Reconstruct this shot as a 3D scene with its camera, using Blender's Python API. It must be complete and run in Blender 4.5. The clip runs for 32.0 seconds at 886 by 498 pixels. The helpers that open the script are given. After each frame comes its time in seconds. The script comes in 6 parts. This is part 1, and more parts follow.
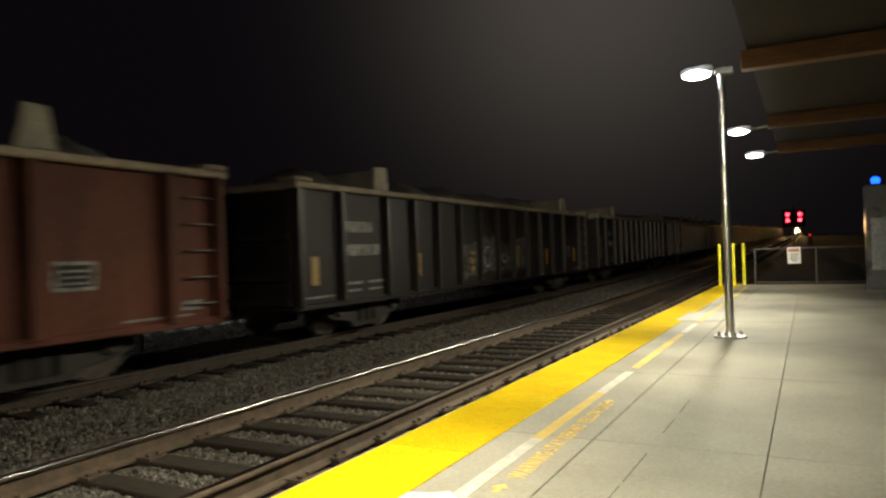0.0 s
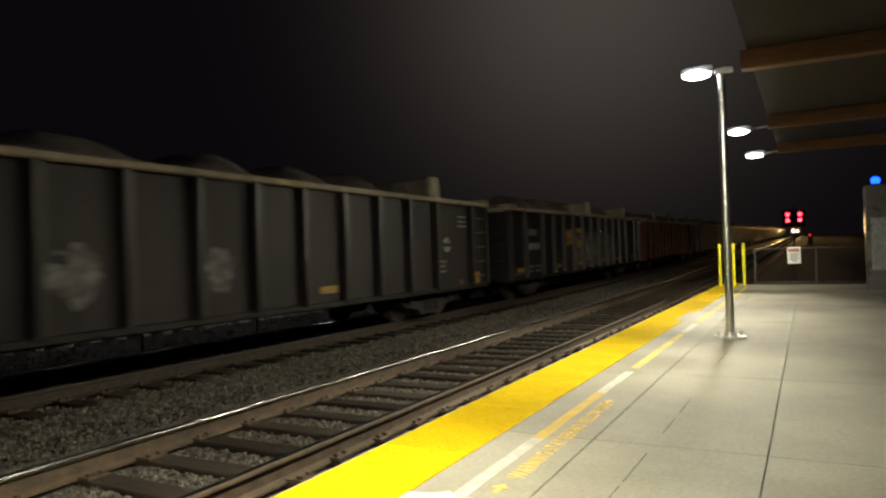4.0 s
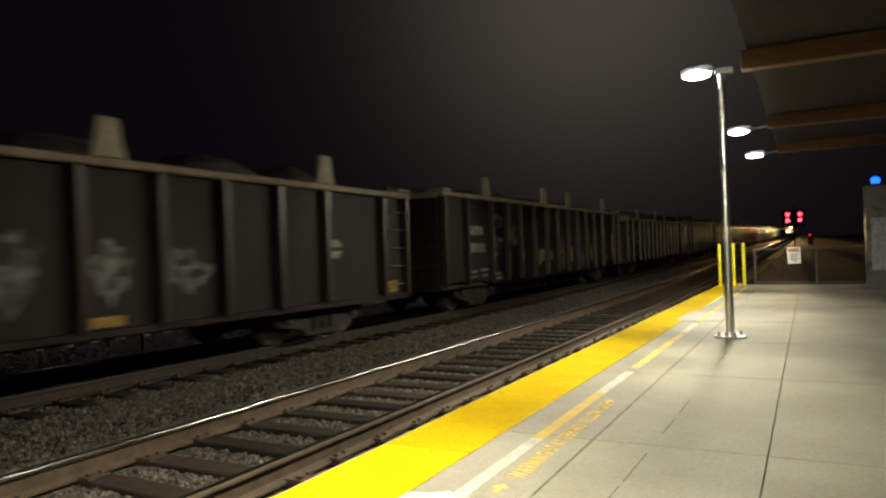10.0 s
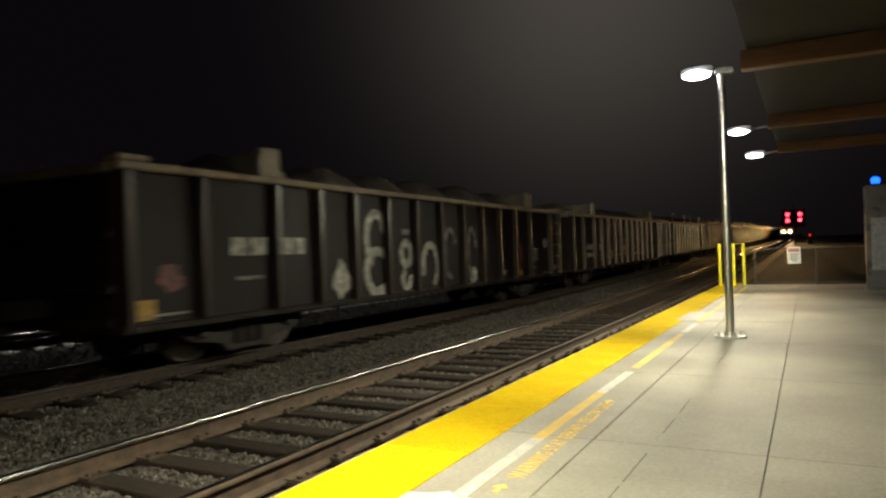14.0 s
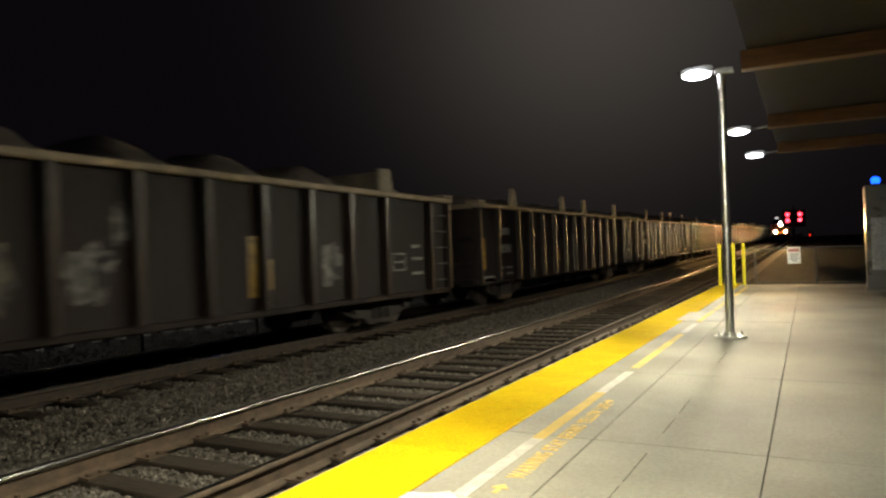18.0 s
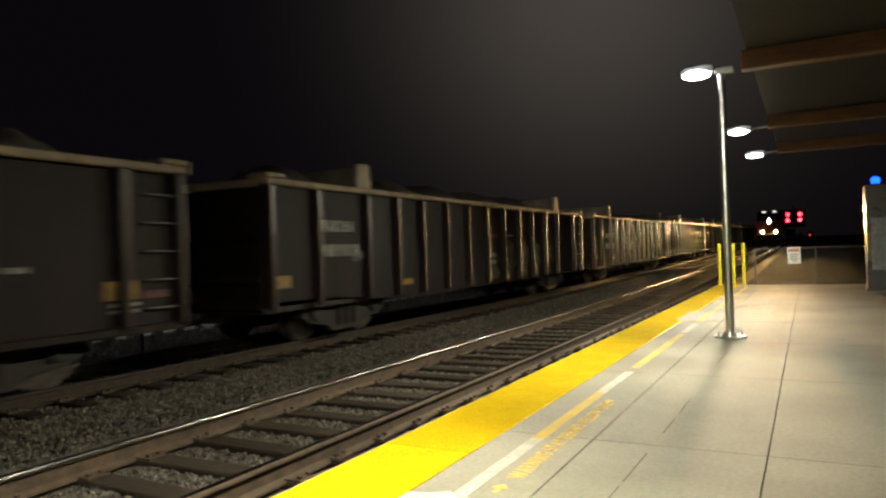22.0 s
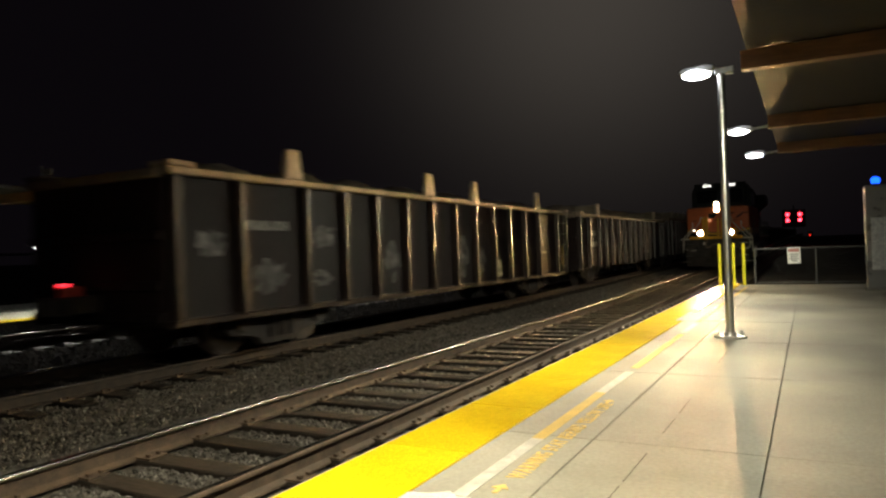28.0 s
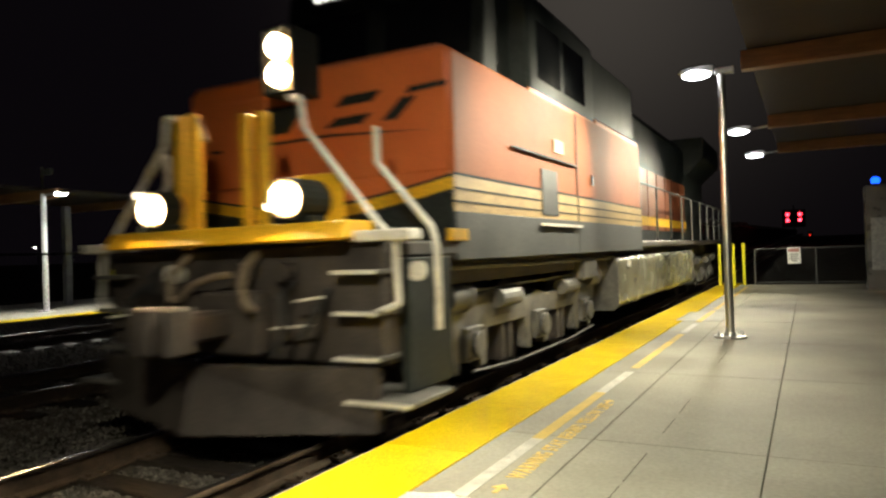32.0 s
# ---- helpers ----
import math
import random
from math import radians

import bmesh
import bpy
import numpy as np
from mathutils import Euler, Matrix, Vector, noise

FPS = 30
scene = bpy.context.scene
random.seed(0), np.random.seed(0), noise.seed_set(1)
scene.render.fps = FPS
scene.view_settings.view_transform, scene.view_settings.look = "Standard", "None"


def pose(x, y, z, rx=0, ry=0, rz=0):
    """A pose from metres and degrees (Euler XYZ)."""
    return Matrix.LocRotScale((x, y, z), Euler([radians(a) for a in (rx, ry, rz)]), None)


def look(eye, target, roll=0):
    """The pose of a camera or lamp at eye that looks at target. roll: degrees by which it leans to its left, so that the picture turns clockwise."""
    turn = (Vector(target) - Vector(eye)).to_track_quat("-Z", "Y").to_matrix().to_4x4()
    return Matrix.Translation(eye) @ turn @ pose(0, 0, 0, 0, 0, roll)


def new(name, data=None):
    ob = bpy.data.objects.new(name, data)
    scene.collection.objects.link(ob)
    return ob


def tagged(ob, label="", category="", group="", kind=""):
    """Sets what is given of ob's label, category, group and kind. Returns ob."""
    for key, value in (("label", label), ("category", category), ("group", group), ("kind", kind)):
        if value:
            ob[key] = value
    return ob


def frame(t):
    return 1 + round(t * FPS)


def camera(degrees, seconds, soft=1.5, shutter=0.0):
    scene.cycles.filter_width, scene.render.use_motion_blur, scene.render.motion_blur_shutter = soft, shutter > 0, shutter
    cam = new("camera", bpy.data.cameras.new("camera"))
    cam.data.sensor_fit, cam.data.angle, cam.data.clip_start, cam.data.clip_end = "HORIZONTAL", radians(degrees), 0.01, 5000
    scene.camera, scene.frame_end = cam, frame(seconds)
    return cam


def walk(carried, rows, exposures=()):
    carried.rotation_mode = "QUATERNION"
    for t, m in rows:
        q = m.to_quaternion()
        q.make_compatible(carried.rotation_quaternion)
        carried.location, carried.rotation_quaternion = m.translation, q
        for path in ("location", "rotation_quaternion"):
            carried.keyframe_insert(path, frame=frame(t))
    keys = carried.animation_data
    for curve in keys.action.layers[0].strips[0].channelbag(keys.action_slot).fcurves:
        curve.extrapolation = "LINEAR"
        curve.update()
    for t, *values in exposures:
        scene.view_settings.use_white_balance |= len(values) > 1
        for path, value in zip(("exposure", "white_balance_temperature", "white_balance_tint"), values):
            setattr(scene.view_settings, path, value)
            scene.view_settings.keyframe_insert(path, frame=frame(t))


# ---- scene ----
cam = camera(65.36, 32.0, soft=2.4, shutter=0.45)
EYE = (0.0, 0.0, 1.39)
VIEW = look(EYE, (-4.66857, 8.84294, 1.47296), -1.886)
walk(cam, [(0.0, VIEW), (32.0, VIEW)], [(0.0, 0.18), (27.0, 0.13), (28.0, -0.04), (29.0, -0.18), (30.0, -0.20), (32.0, -0.08)])

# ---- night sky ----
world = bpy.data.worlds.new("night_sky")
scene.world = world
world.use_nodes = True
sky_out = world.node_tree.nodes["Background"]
sky_tree = world.node_tree
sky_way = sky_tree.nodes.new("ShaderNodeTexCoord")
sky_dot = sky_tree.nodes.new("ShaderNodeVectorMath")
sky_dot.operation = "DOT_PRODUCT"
sky_dot.inputs[1].default_value = Vector((-0.243, 0.90, 0.36)).normalized()   # middle of a glow painted into the sky in place of lamp glare
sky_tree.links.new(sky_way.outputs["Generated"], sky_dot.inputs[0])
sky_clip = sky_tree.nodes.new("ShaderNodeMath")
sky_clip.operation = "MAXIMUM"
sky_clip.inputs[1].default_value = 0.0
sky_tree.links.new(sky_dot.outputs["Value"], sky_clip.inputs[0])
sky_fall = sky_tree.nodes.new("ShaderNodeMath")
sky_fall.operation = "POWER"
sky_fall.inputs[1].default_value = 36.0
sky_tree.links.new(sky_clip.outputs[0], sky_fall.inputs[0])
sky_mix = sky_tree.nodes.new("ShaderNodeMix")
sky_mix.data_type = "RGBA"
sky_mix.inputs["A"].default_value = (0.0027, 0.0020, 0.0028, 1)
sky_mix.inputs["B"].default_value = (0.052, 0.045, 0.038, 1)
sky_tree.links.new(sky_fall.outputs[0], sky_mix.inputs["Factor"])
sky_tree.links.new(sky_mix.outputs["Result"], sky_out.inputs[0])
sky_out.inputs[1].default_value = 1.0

# ---- plan ----
X1, X2, X3 = -4.087, -8.555, -14.30      # track centres
PLAT = 0.188                             # platform top over the rail tops
FARP = 0.20
END = 22.5                               # far end of the near platform
LAMP_Z = 3.70
LAMPS = [(-1.15, 4.9), (-1.16, 9.72), (-1.12, 15.13), (-1.09, 19.38)]
FAR_LAMPS = [(-17.49, 7.6), (-17.49, 11.48), (-17.49, 15.47), (-17.49, 19.18), (-17.49, 23.15)]


def rise(y):
    """The line climbs gently beyond the platform."""
    d = max(0.0, y - 14.0)
    return 0.015 * d * d / (d + 14.0)


def slope(y):
    return math.atan((rise(y + 0.5) - rise(y - 0.5)))


# ---- lamps of the place ----
def glow_lamp(name, x, y, z, watts, colour, lean, size=0.30, spread=160, tilt=0):
    data = bpy.data.lights.new(name, "AREA")
    data.shape, data.size, data.energy, data.color = "DISK", size, watts, colour
    data.spread = radians(spread)
    ob = new(name, data)
    ob.matrix_world = pose(x, y, z, tilt, lean, 0)
    return ob


COOL = (1.0, 0.935, 0.70)
# each platform lamp throws its light both ways along the platform, more of it back along the line
for lx, ly in LAMPS:
    for tilt, watts in ((-50, 88), (50, 46)):
        glow_lamp("platform_light", lx - 0.04, ly, LAMP_Z - 0.075, watts, COOL, 25, 0.13, 92, tilt)
for tilt in (-46, 46):
    glow_lamp("platform_light", -1.19, 0.1, LAMP_Z - 0.075, 66, COOL, 14, 0.13, 96, tilt)
for lx, ly in FAR_LAMPS:
    glow_lamp("far_platform_light", lx, ly, 3.28, 105, (1.0, 0.97, 0.88), -10, 0.30, 112)


# ---- materials ----
def mat(name, c1, c2, rough=0.7, metal=0.0, scale=3.0, fine=45.0, bump=0.15, rand=0.0, emit=0.0, spec=0.5, dist=0.01, stretch=None, rvar=0.15, grain=0.22):
    m = bpy.data.materials.new(name)
    m.use_nodes = True
    nt = m.node_tree
    b = nt.nodes["Principled BSDF"]
    b.inputs["Metallic"].default_value = metal
    b.inputs["Specular IOR Level"].default_value = spec
    co = nt.nodes.new("ShaderNodeTexCoord")
    src = co.outputs["Object"]
    if stretch:
        mp = nt.nodes.new("ShaderNodeMapping")
        mp.inputs["Scale"].default_value = stretch
        nt.links.new(src, mp.inputs[0])
        src = mp.outputs[0]
    n1 = nt.nodes.new("ShaderNodeTexNoise")
    n1.inputs["Scale"].default_value, n1.inputs["Detail"].default_value = scale, 5
    n2 = nt.nodes.new("ShaderNodeTexNoise")
    n2.inputs["Scale"].default_value, n2.inputs["Detail"].default_value = fine, 3
    nt.links.new(src, n1.inputs["Vector"])
    nt.links.new(src, n2.inputs["Vector"])
    r = nt.nodes.new("ShaderNodeValToRGB")
    r.color_ramp.elements[0].position, r.color_ramp.elements[1].position = 0.33, 0.68
    r.color_ramp.elements[0].color, r.color_ramp.elements[1].color = (*c1, 1), (*c2, 1)
    nt.links.new(n1.outputs["Fac"], r.inputs[0])
    hs = nt.nodes.new("ShaderNodeHueSaturation")
    nt.links.new(r.outputs[0], hs.inputs["Color"])
    mr = nt.nodes.new("ShaderNodeMapRange")
    mr.inputs["From Min"].default_value, mr.inputs["From Max"].default_value = 0.3, 0.7
    mr.inputs["To Min"].default_value, mr.inputs["To Max"].default_value = 1 - grain, 1 + grain
    nt.links.new(n2.outputs["Fac"], mr.inputs["Value"])
    val = mr.outputs[0]
    if rand:
        oi = nt.nodes.new("ShaderNodeObjectInfo")
        m2 = nt.nodes.new("ShaderNodeMapRange")
        m2.inputs["To Min"].default_value, m2.inputs["To Max"].default_value = 1 - rand, 1 + rand
        nt.links.new(oi.outputs["Random"], m2.inputs["Value"])
        mu = nt.nodes.new("ShaderNodeMath")
        mu.operation = "MULTIPLY"
        nt.links.new(val, mu.inputs[0])
        nt.links.new(m2.outputs[0], mu.inputs[1])
        val = mu.outputs[0]
    nt.links.new(val, hs.inputs["Value"])
    nt.links.new(hs.outputs[0], b.inputs["Base Color"])
    rr = nt.nodes.new("ShaderNodeMapRange")
    rr.inputs["To Min"].default_value, rr.inputs["To Max"].default_value = max(0.02, rough - rvar), min(1, rough + rvar)
    nt.links.new(n1.outputs["Fac"], rr.inputs["Value"])
    nt.links.new(rr.outputs[0], b.inputs["Roughness"])
    if bump:
        bp = nt.nodes.new("ShaderNodeBump")
        bp.inputs["Strength"].default_value, bp.inputs["Distance"].default_value = bump, dist
        nt.links.new(n2.outputs["Fac"], bp.inputs["Height"])
        nt.links.new(bp.outputs[0], b.inputs["Normal"])
    if emit:
        b.inputs["Emission Color"].default_value = (*c2, 1)
        b.inputs["Emission Strength"].default_value = emit
    return m


def glow(name, colour, strength):
    m = bpy.data.materials.new(name)
    m.use_nodes = True
    b = m.node_tree.nodes["Principled BSDF"]
    b.inputs["Base Color"].default_value = (*colour, 1)
    b.inputs["Emission Color"].default_value = (*colour, 1)
    b.inputs["Emission Strength"].default_value = strength
    return m


CONCRETE = mat("broomed_concrete", (0.235, 0.223, 0.176), (0.425, 0.405, 0.33), 0.72, scale=0.6, fine=38, bump=0.2, rand=0.05, dist=0.003, spec=0.22, grain=0.10)
CONCRETE_DARK = mat("rough_concrete", (0.16, 0.15, 0.13), (0.25, 0.24, 0.21), 0.85, scale=2, fine=40)
CONCRETE_NEW = mat("fresh_concrete_patch", (0.33, 0.32, 0.28), (0.43, 0.41, 0.36), 0.8, scale=4, fine=60)
WHITE_PATCH = mat("pale_mortar_patch", (0.56, 0.55, 0.49), (0.74, 0.72, 0.66), 0.8, scale=6, fine=60)
YELLOW_TILE = mat("yellow_tactile_paver", (0.80, 0.54, 0.005), (0.90, 0.66, 0.008), 0.25, scale=2.2, fine=90, bump=0.04, rand=0.03, dist=0.001, rvar=0.02)
LOCO_YELLOW = mat("yellow_loco_stripe", (0.68, 0.37, 0.012), (0.80, 0.46, 0.02), 0.45, scale=4, fine=40)
OLIVE_POST = mat("olive_yellow_post_paint", (0.22, 0.24, 0.02), (0.34, 0.36, 0.04), 0.5, scale=6)
YELLOW_PAINT = mat("yellow_line_paint", (0.50, 0.36, 0.07), (0.74, 0.52, 0.09), 0.6, scale=2.5, fine=120)
YELLOW_WORN = mat("worn_yellow_lettering", (0.60, 0.43, 0.11), (0.82, 0.58, 0.14), 0.65, scale=22, fine=120)
WHITE_PAINT = mat("white_line_paint", (0.42, 0.41, 0.36), (0.62, 0.60, 0.53), 0.6, scale=12, fine=120)
YELLOW_POST = mat("yellow_post_paint", (0.55, 0.50, 0.02), (0.72, 0.66, 0.03), 0.45, scale=6)
STEEL = mat("brushed_steel", (0.72, 0.72, 0.71), (0.80, 0.80, 0.79), 0.30, 0.95, scale=1.5, fine=200, bump=0, rvar=0.04)
GALV = mat("galvanised_steel", (0.30, 0.31, 0.32), (0.45, 0.46, 0.47), 0.5, 0.8, scale=12)
RAIL_TOP = mat("polished_rail", (0.34, 0.325, 0.31), (0.44, 0.42, 0.40), 0.21, 1.0, scale=0.6, fine=4, bump=0, rvar=0.01)
RAIL_RUST = mat("rusty_rail", (0.055, 0.036, 0.022), (0.105, 0.070, 0.044), 0.8, scale=9, fine=90)
RAIL_DARK = mat("dark_rusty_rail", (0.026, 0.018, 0.012), (0.055, 0.038, 0.026), 0.8, scale=9, fine=90)
TIMBER = mat("creosoted_tie", (0.016, 0.013, 0.010), (0.042, 0.033, 0.026), 0.85, scale=5, fine=60, bump=0.5, rand=0.35, stretch=(1, 8, 8), spec=0.12)
TIE_CONC = mat("concrete_tie", (0.39, 0.377, 0.351), (0.598, 0.585, 0.546), 0.8, scale=4, rand=0.2)
BALLAST = mat("ballast_stone", (0.050, 0.043, 0.036), (0.120, 0.105, 0.087), 0.9, scale=9, fine=80, bump=0.3, spec=0.05)
DIRT = mat("dark_ballast_ground", (0.020, 0.017, 0.014), (0.052, 0.045, 0.037), 0.95, scale=2.0, fine=28, bump=0.8, dist=0.03, spec=0.02)
ASPHALT = mat("asphalt", (0.03, 0.03, 0.03), (0.06, 0.06, 0.058), 0.9, scale=1, fine=40)
BEAM = mat("brown_timber_beam", (0.13, 0.062, 0.024), (0.21, 0.105, 0.042), 0.65, scale=3, fine=40, stretch=(1, 8, 8))
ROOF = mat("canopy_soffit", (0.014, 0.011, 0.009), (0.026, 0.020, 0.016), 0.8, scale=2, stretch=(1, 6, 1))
GREY_PAINT = mat("grey_tower_paint", (0.10, 0.10, 0.10), (0.16, 0.16, 0.158), 0.30, scale=3, spec=0.8)
# far tower's grey, darkened so that it looks more dimly lit
TOWER_FAR = mat("dimmed_tower_paint", (0.036, 0.037, 0.032), (0.062, 0.063, 0.056), 0.5, scale=3)
DIM_GREY = mat("dim_column_paint", (0.07, 0.07, 0.075), (0.12, 0.12, 0.12), 0.5, scale=3)
# end fence steel, darkened for the little light that reaches it
FENCE_DIM = mat("dimmed_fence_steel", (0.05, 0.05, 0.05), (0.10, 0.10, 0.10), 0.6, 0.3, scale=10)
FENCE_GREY = mat("weathered_fence_steel", (0.10, 0.10, 0.10), (0.19, 0.19, 0.18), 0.6, 0.3, scale=10)
# on the far lamp post this pale tone stands in for lamplight on steel
POLE_PALE = mat("pale_far_pole", (0.55, 0.55, 0.55), (0.70, 0.70, 0.70), 0.4, 0.2, scale=8)
BLACK = mat("black_paint", (0.010, 0.010, 0.011), (0.025, 0.024, 0.024), 0.5, scale=4)
RUBBER = mat("black_rubber", (0.012, 0.012, 0.012), (0.02, 0.02, 0.02), 0.7)
SIGN_WHITE = mat("white_sign", (0.70, 0.70, 0.68), (0.80, 0.80, 0.78), 0.5, scale=5)
SIGN_RED = mat("faded_red_sign", (0.40, 0.16, 0.14), (0.48, 0.24, 0.21), 0.5)
LAMP_GLOW = glow("lamp_lens", (0.92, 0.97, 1.0), 20)
FAR_LAMP_GLOW = glow("far_lamp_lens", (0.95, 0.98, 1.0), 55)
BLUE_GLOW = glow("blue_beacon", (0.006, 0.075, 1.0), 4.5)
BLUE_DIM = glow("dim_blue_beacon", (0.01, 0.05, 0.6), 0.35)
RED_GLOW = glow("red_signal_lens", (1.0, 0.022, 0.040), 16)
HEAD_GLOW = glow("headlight_lens", (1.0, 0.60, 0.24), 21000)
BEAM_GLOW = glow("main_beam_bulb", (1.0, 0.58, 0.22), 4200000)
# added ring round each lens that glows to imitate the light's orange halo
HEAD_WARM = glow("headlight_halo_ring", (1.0, 0.60, 0.24), 1.7)
HEAD_RIM = glow("headlight_rim", (1.0, 0.72, 0.40), 220)
MARKER_GLOW = glow("marker_light_glow", (1.0, 0.80, 0.55), 9)
NUMB_GLOW = glow("number_board_glow", (1.0, 0.96, 0.88), 2.2)
TOWN_GLOW = glow("town_lamp", (1.0, 0.95, 0.85), 9)
WINDOW_GLOW = glow("lit_window", (0.95, 0.9, 0.35), 0.45)
DIM_DISPLAY = glow("dim_display", (1.0, 0.9, 0.6), 0.5)
FASCIA_GLOW = glow("lit_fascia", (1.0, 0.98, 0.92), 1.3)
SIGN_GLOW = glow("lit_sign", (1.0, 1.0, 1.0), 3)


# ---- mesh tools ----
class Shape:
    """Collects plain pieces into one mesh."""

    def __init__(self):
        self.v, self.f = [], []

    def add(self, verts, faces):
        o = len(self.v)
        self.v += [tuple(p) for p in verts]
        self.f += [tuple(i + o for i in f) for f in faces]
        return self

    def box(self, x0, x1, y0, y1, z0, z1, m=None):
        vs = [Vector((x, y, z)) for z in (z0, z1) for y in (y0, y1) for x in (x0, x1)]
        if m:
            vs = [m @ p for p in vs]
        return self.add(vs, [(0, 2, 3, 1), (4, 5, 7, 6), (0, 1, 5, 4), (2, 6, 7, 3), (0, 4, 6, 2), (1, 3, 7, 5)])

    def prism(self, profile, a0, a1, axis="y"):
        """profile: points of a closed outline in the two other axes, counter-clockwise seen from the axis's end."""
        n = len(profile)
        put = {"y": lambda p, a: (p[0], a, p[1]), "x": lambda p, a: (a, p[0], p[1]), "z": lambda p, a: (p[0], p[1], a)}[axis]
        vs = [put(p, a0) for p in profile] + [put(p, a1) for p in profile]
        fs = [tuple(range(n)), tuple(range(2 * n - 1, n - 1, -1))]
        fs += [(i, i + n, (i + 1) % n + n, (i + 1) % n) for i in range(n)]
        return self.add(vs, fs)

    def rod(self, a, b, r, seg=8, r2=None):
        a, b = Vector(a), Vector(b)
        q = (b - a).to_track_quat("Z", "Y")
        r2 = r if r2 is None else r2
        vs = []
        for c, rad in ((a, r), (b, r2)):
            vs += [c + q @ Vector((rad * math.cos(2 * math.pi * i / seg), rad * math.sin(2 * math.pi * i / seg), 0)) for i in range(seg)]
        fs = [(i, (i + 1) % seg, (i + 1) % seg + seg, i + seg) for i in range(seg)]
        fs += [tuple(range(seg - 1, -1, -1)), tuple(range(seg, 2 * seg))]
        return self.add(vs, fs)

    def pipe(self, pts, r, seg=8):
        for a, b in zip(pts, pts[1:]):
            self.rod(a, b, r, seg)
        for p in pts[1:-1]:
            self.ball(p, r * 1.0, 6, 4)
        return self

    def ball(self, c, r, seg=10, rings=6, sz=1.0):
        vs, fs = [], []
        for j in range(rings + 1):
            th = math.pi * j / rings
            for i in range(seg):
                ph = 2 * math.pi * i / seg
                vs.append((c[0] + r * math.sin(th) * math.cos(ph), c[1] + r * math.sin(th) * math.sin(ph), c[2] + r * sz * math.cos(th)))
        for j in range(rings):
            for i in range(seg):
                fs.append((j * seg + i, (j + 1) * seg + i, (j + 1) * seg + (i + 1) % seg, j * seg + (i + 1) % seg))
        return self.add(vs, fs)

    def mesh(self, name, material, bevel=0.0, smooth=False):
        me = bpy.data.meshes.new(name)
        me.from_pydata(self.v, [], self.f)
        me.update()
        if bevel or smooth:
            bm = bmesh.new()
            bm.from_mesh(me)
            if smooth:
                bmesh.ops.remove_doubles(bm, verts=bm.verts, dist=0.0004)
            bmesh.ops.recalc_face_normals(bm, faces=bm.faces)
            if bevel:
                bmesh.ops.bevel(bm, geom=[e for e in bm.edges if e.is_manifold and e.calc_face_angle(0) > 0.6], offset=bevel, segments=1, affect="EDGES", clamp_overlap=True)
            bm.to_mesh(me)
            bm.free()
            if smooth:
                for p in me.polygons:
                    p.use_smooth = True
                me.set_sharp_from_angle(angle=radians(40))
        me.materials.append(material)
        return me


def thing(name, label, category, group="", kind="", m=None):
    ob = tagged(new(name), label, category, group, kind)
    if m is not None:
        ob.matrix_basis = m
    return ob


def part(name, shape, material, parent, label="", bevel=0.0, smooth=False, m=None):
    me = shape.mesh(name, material, bevel, smooth) if isinstance(shape, Shape) else shape
    ob = new(name, me)
    ob.parent = parent
    if m is not None:
        ob.matrix_basis = m
    return tagged(ob, label)


def solid(name, shape, material, label, category, kind="", bevel=0.0, smooth=False, group=""):
    return tagged(new(name, shape.mesh(name, material, bevel, smooth)), label, category, group, kind)


# ---- ground ----
def ground_sheet():
    ys = [-60, -20, 0, 14, 18, 22, 26, 32, 40, 55, 75, 110, 160, 230, 320, 600, 1500, 3000]
    xs = [-1500, -400, -120, -60, -30, -22.5, -20, -17, -13, -11, -8.5, -4, -2.6, 3, 12, 40, 120, 400, 1500]
    s = Shape()
    vs = [(x, y, -0.30 + min(rise(y), 4.5)) for y in ys for x in xs]
    n = len(xs)
    s.add(vs, [(j * n + i, j * n + i + 1, (j + 1) * n + i + 1, (j + 1) * n + i) for j in range(len(ys) - 1) for i in range(n - 1)])
    solid("ground", s, DIRT, "dark gravelly railway ground at night", "ground", "structure")


ground_sheet()


def along(y0, y1):
    """Stations along the line, close together where it climbs."""
    out, y = [], y0
    while y < y1:
        out.append(y)
        y += 3.0 if y < 60 else 12.0
    return out + [y1]


def swept(profile, xc, y0, y1, dz=0.0):
    """A closed outline swept along the line."""
    st, n, s = along(y0, y1), len(profile), Shape()
    vs = [(xc + p[0], y, p[1] + dz + rise(y)) for y in st for p in profile]
    fs = [(j * n + i, (j + 1) * n + i, (j + 1) * n + (i + 1) % n, j * n + (i + 1) % n) for j in range(len(st) - 1) for i in range(n)]
    fs += [tuple(range(n)), tuple(range(len(st) * n - 1, (len(st) - 1) * n - 1, -1))]
    return s.add(vs, fs)


BED = [(-1.9, -0.31), (1.9, -0.31), (1.45, -0.205), (-1.45, -0.205)]
RAIL = [(-0.07, -0.175), (0.07, -0.175), (0.07, -0.160), (0.012, -0.140), (0.012, -0.045), (0.036, -0.035), (0.0355, -0.022), (0.030, -0.008), (0.016, -0.0012), (-0.016, -0.0012), (-0.030, -0.008), (-0.0355, -0.022), (-0.036, -0.035), (-0.012, -0.045), (-0.012, -0.140), (-0.07, -0.160)]
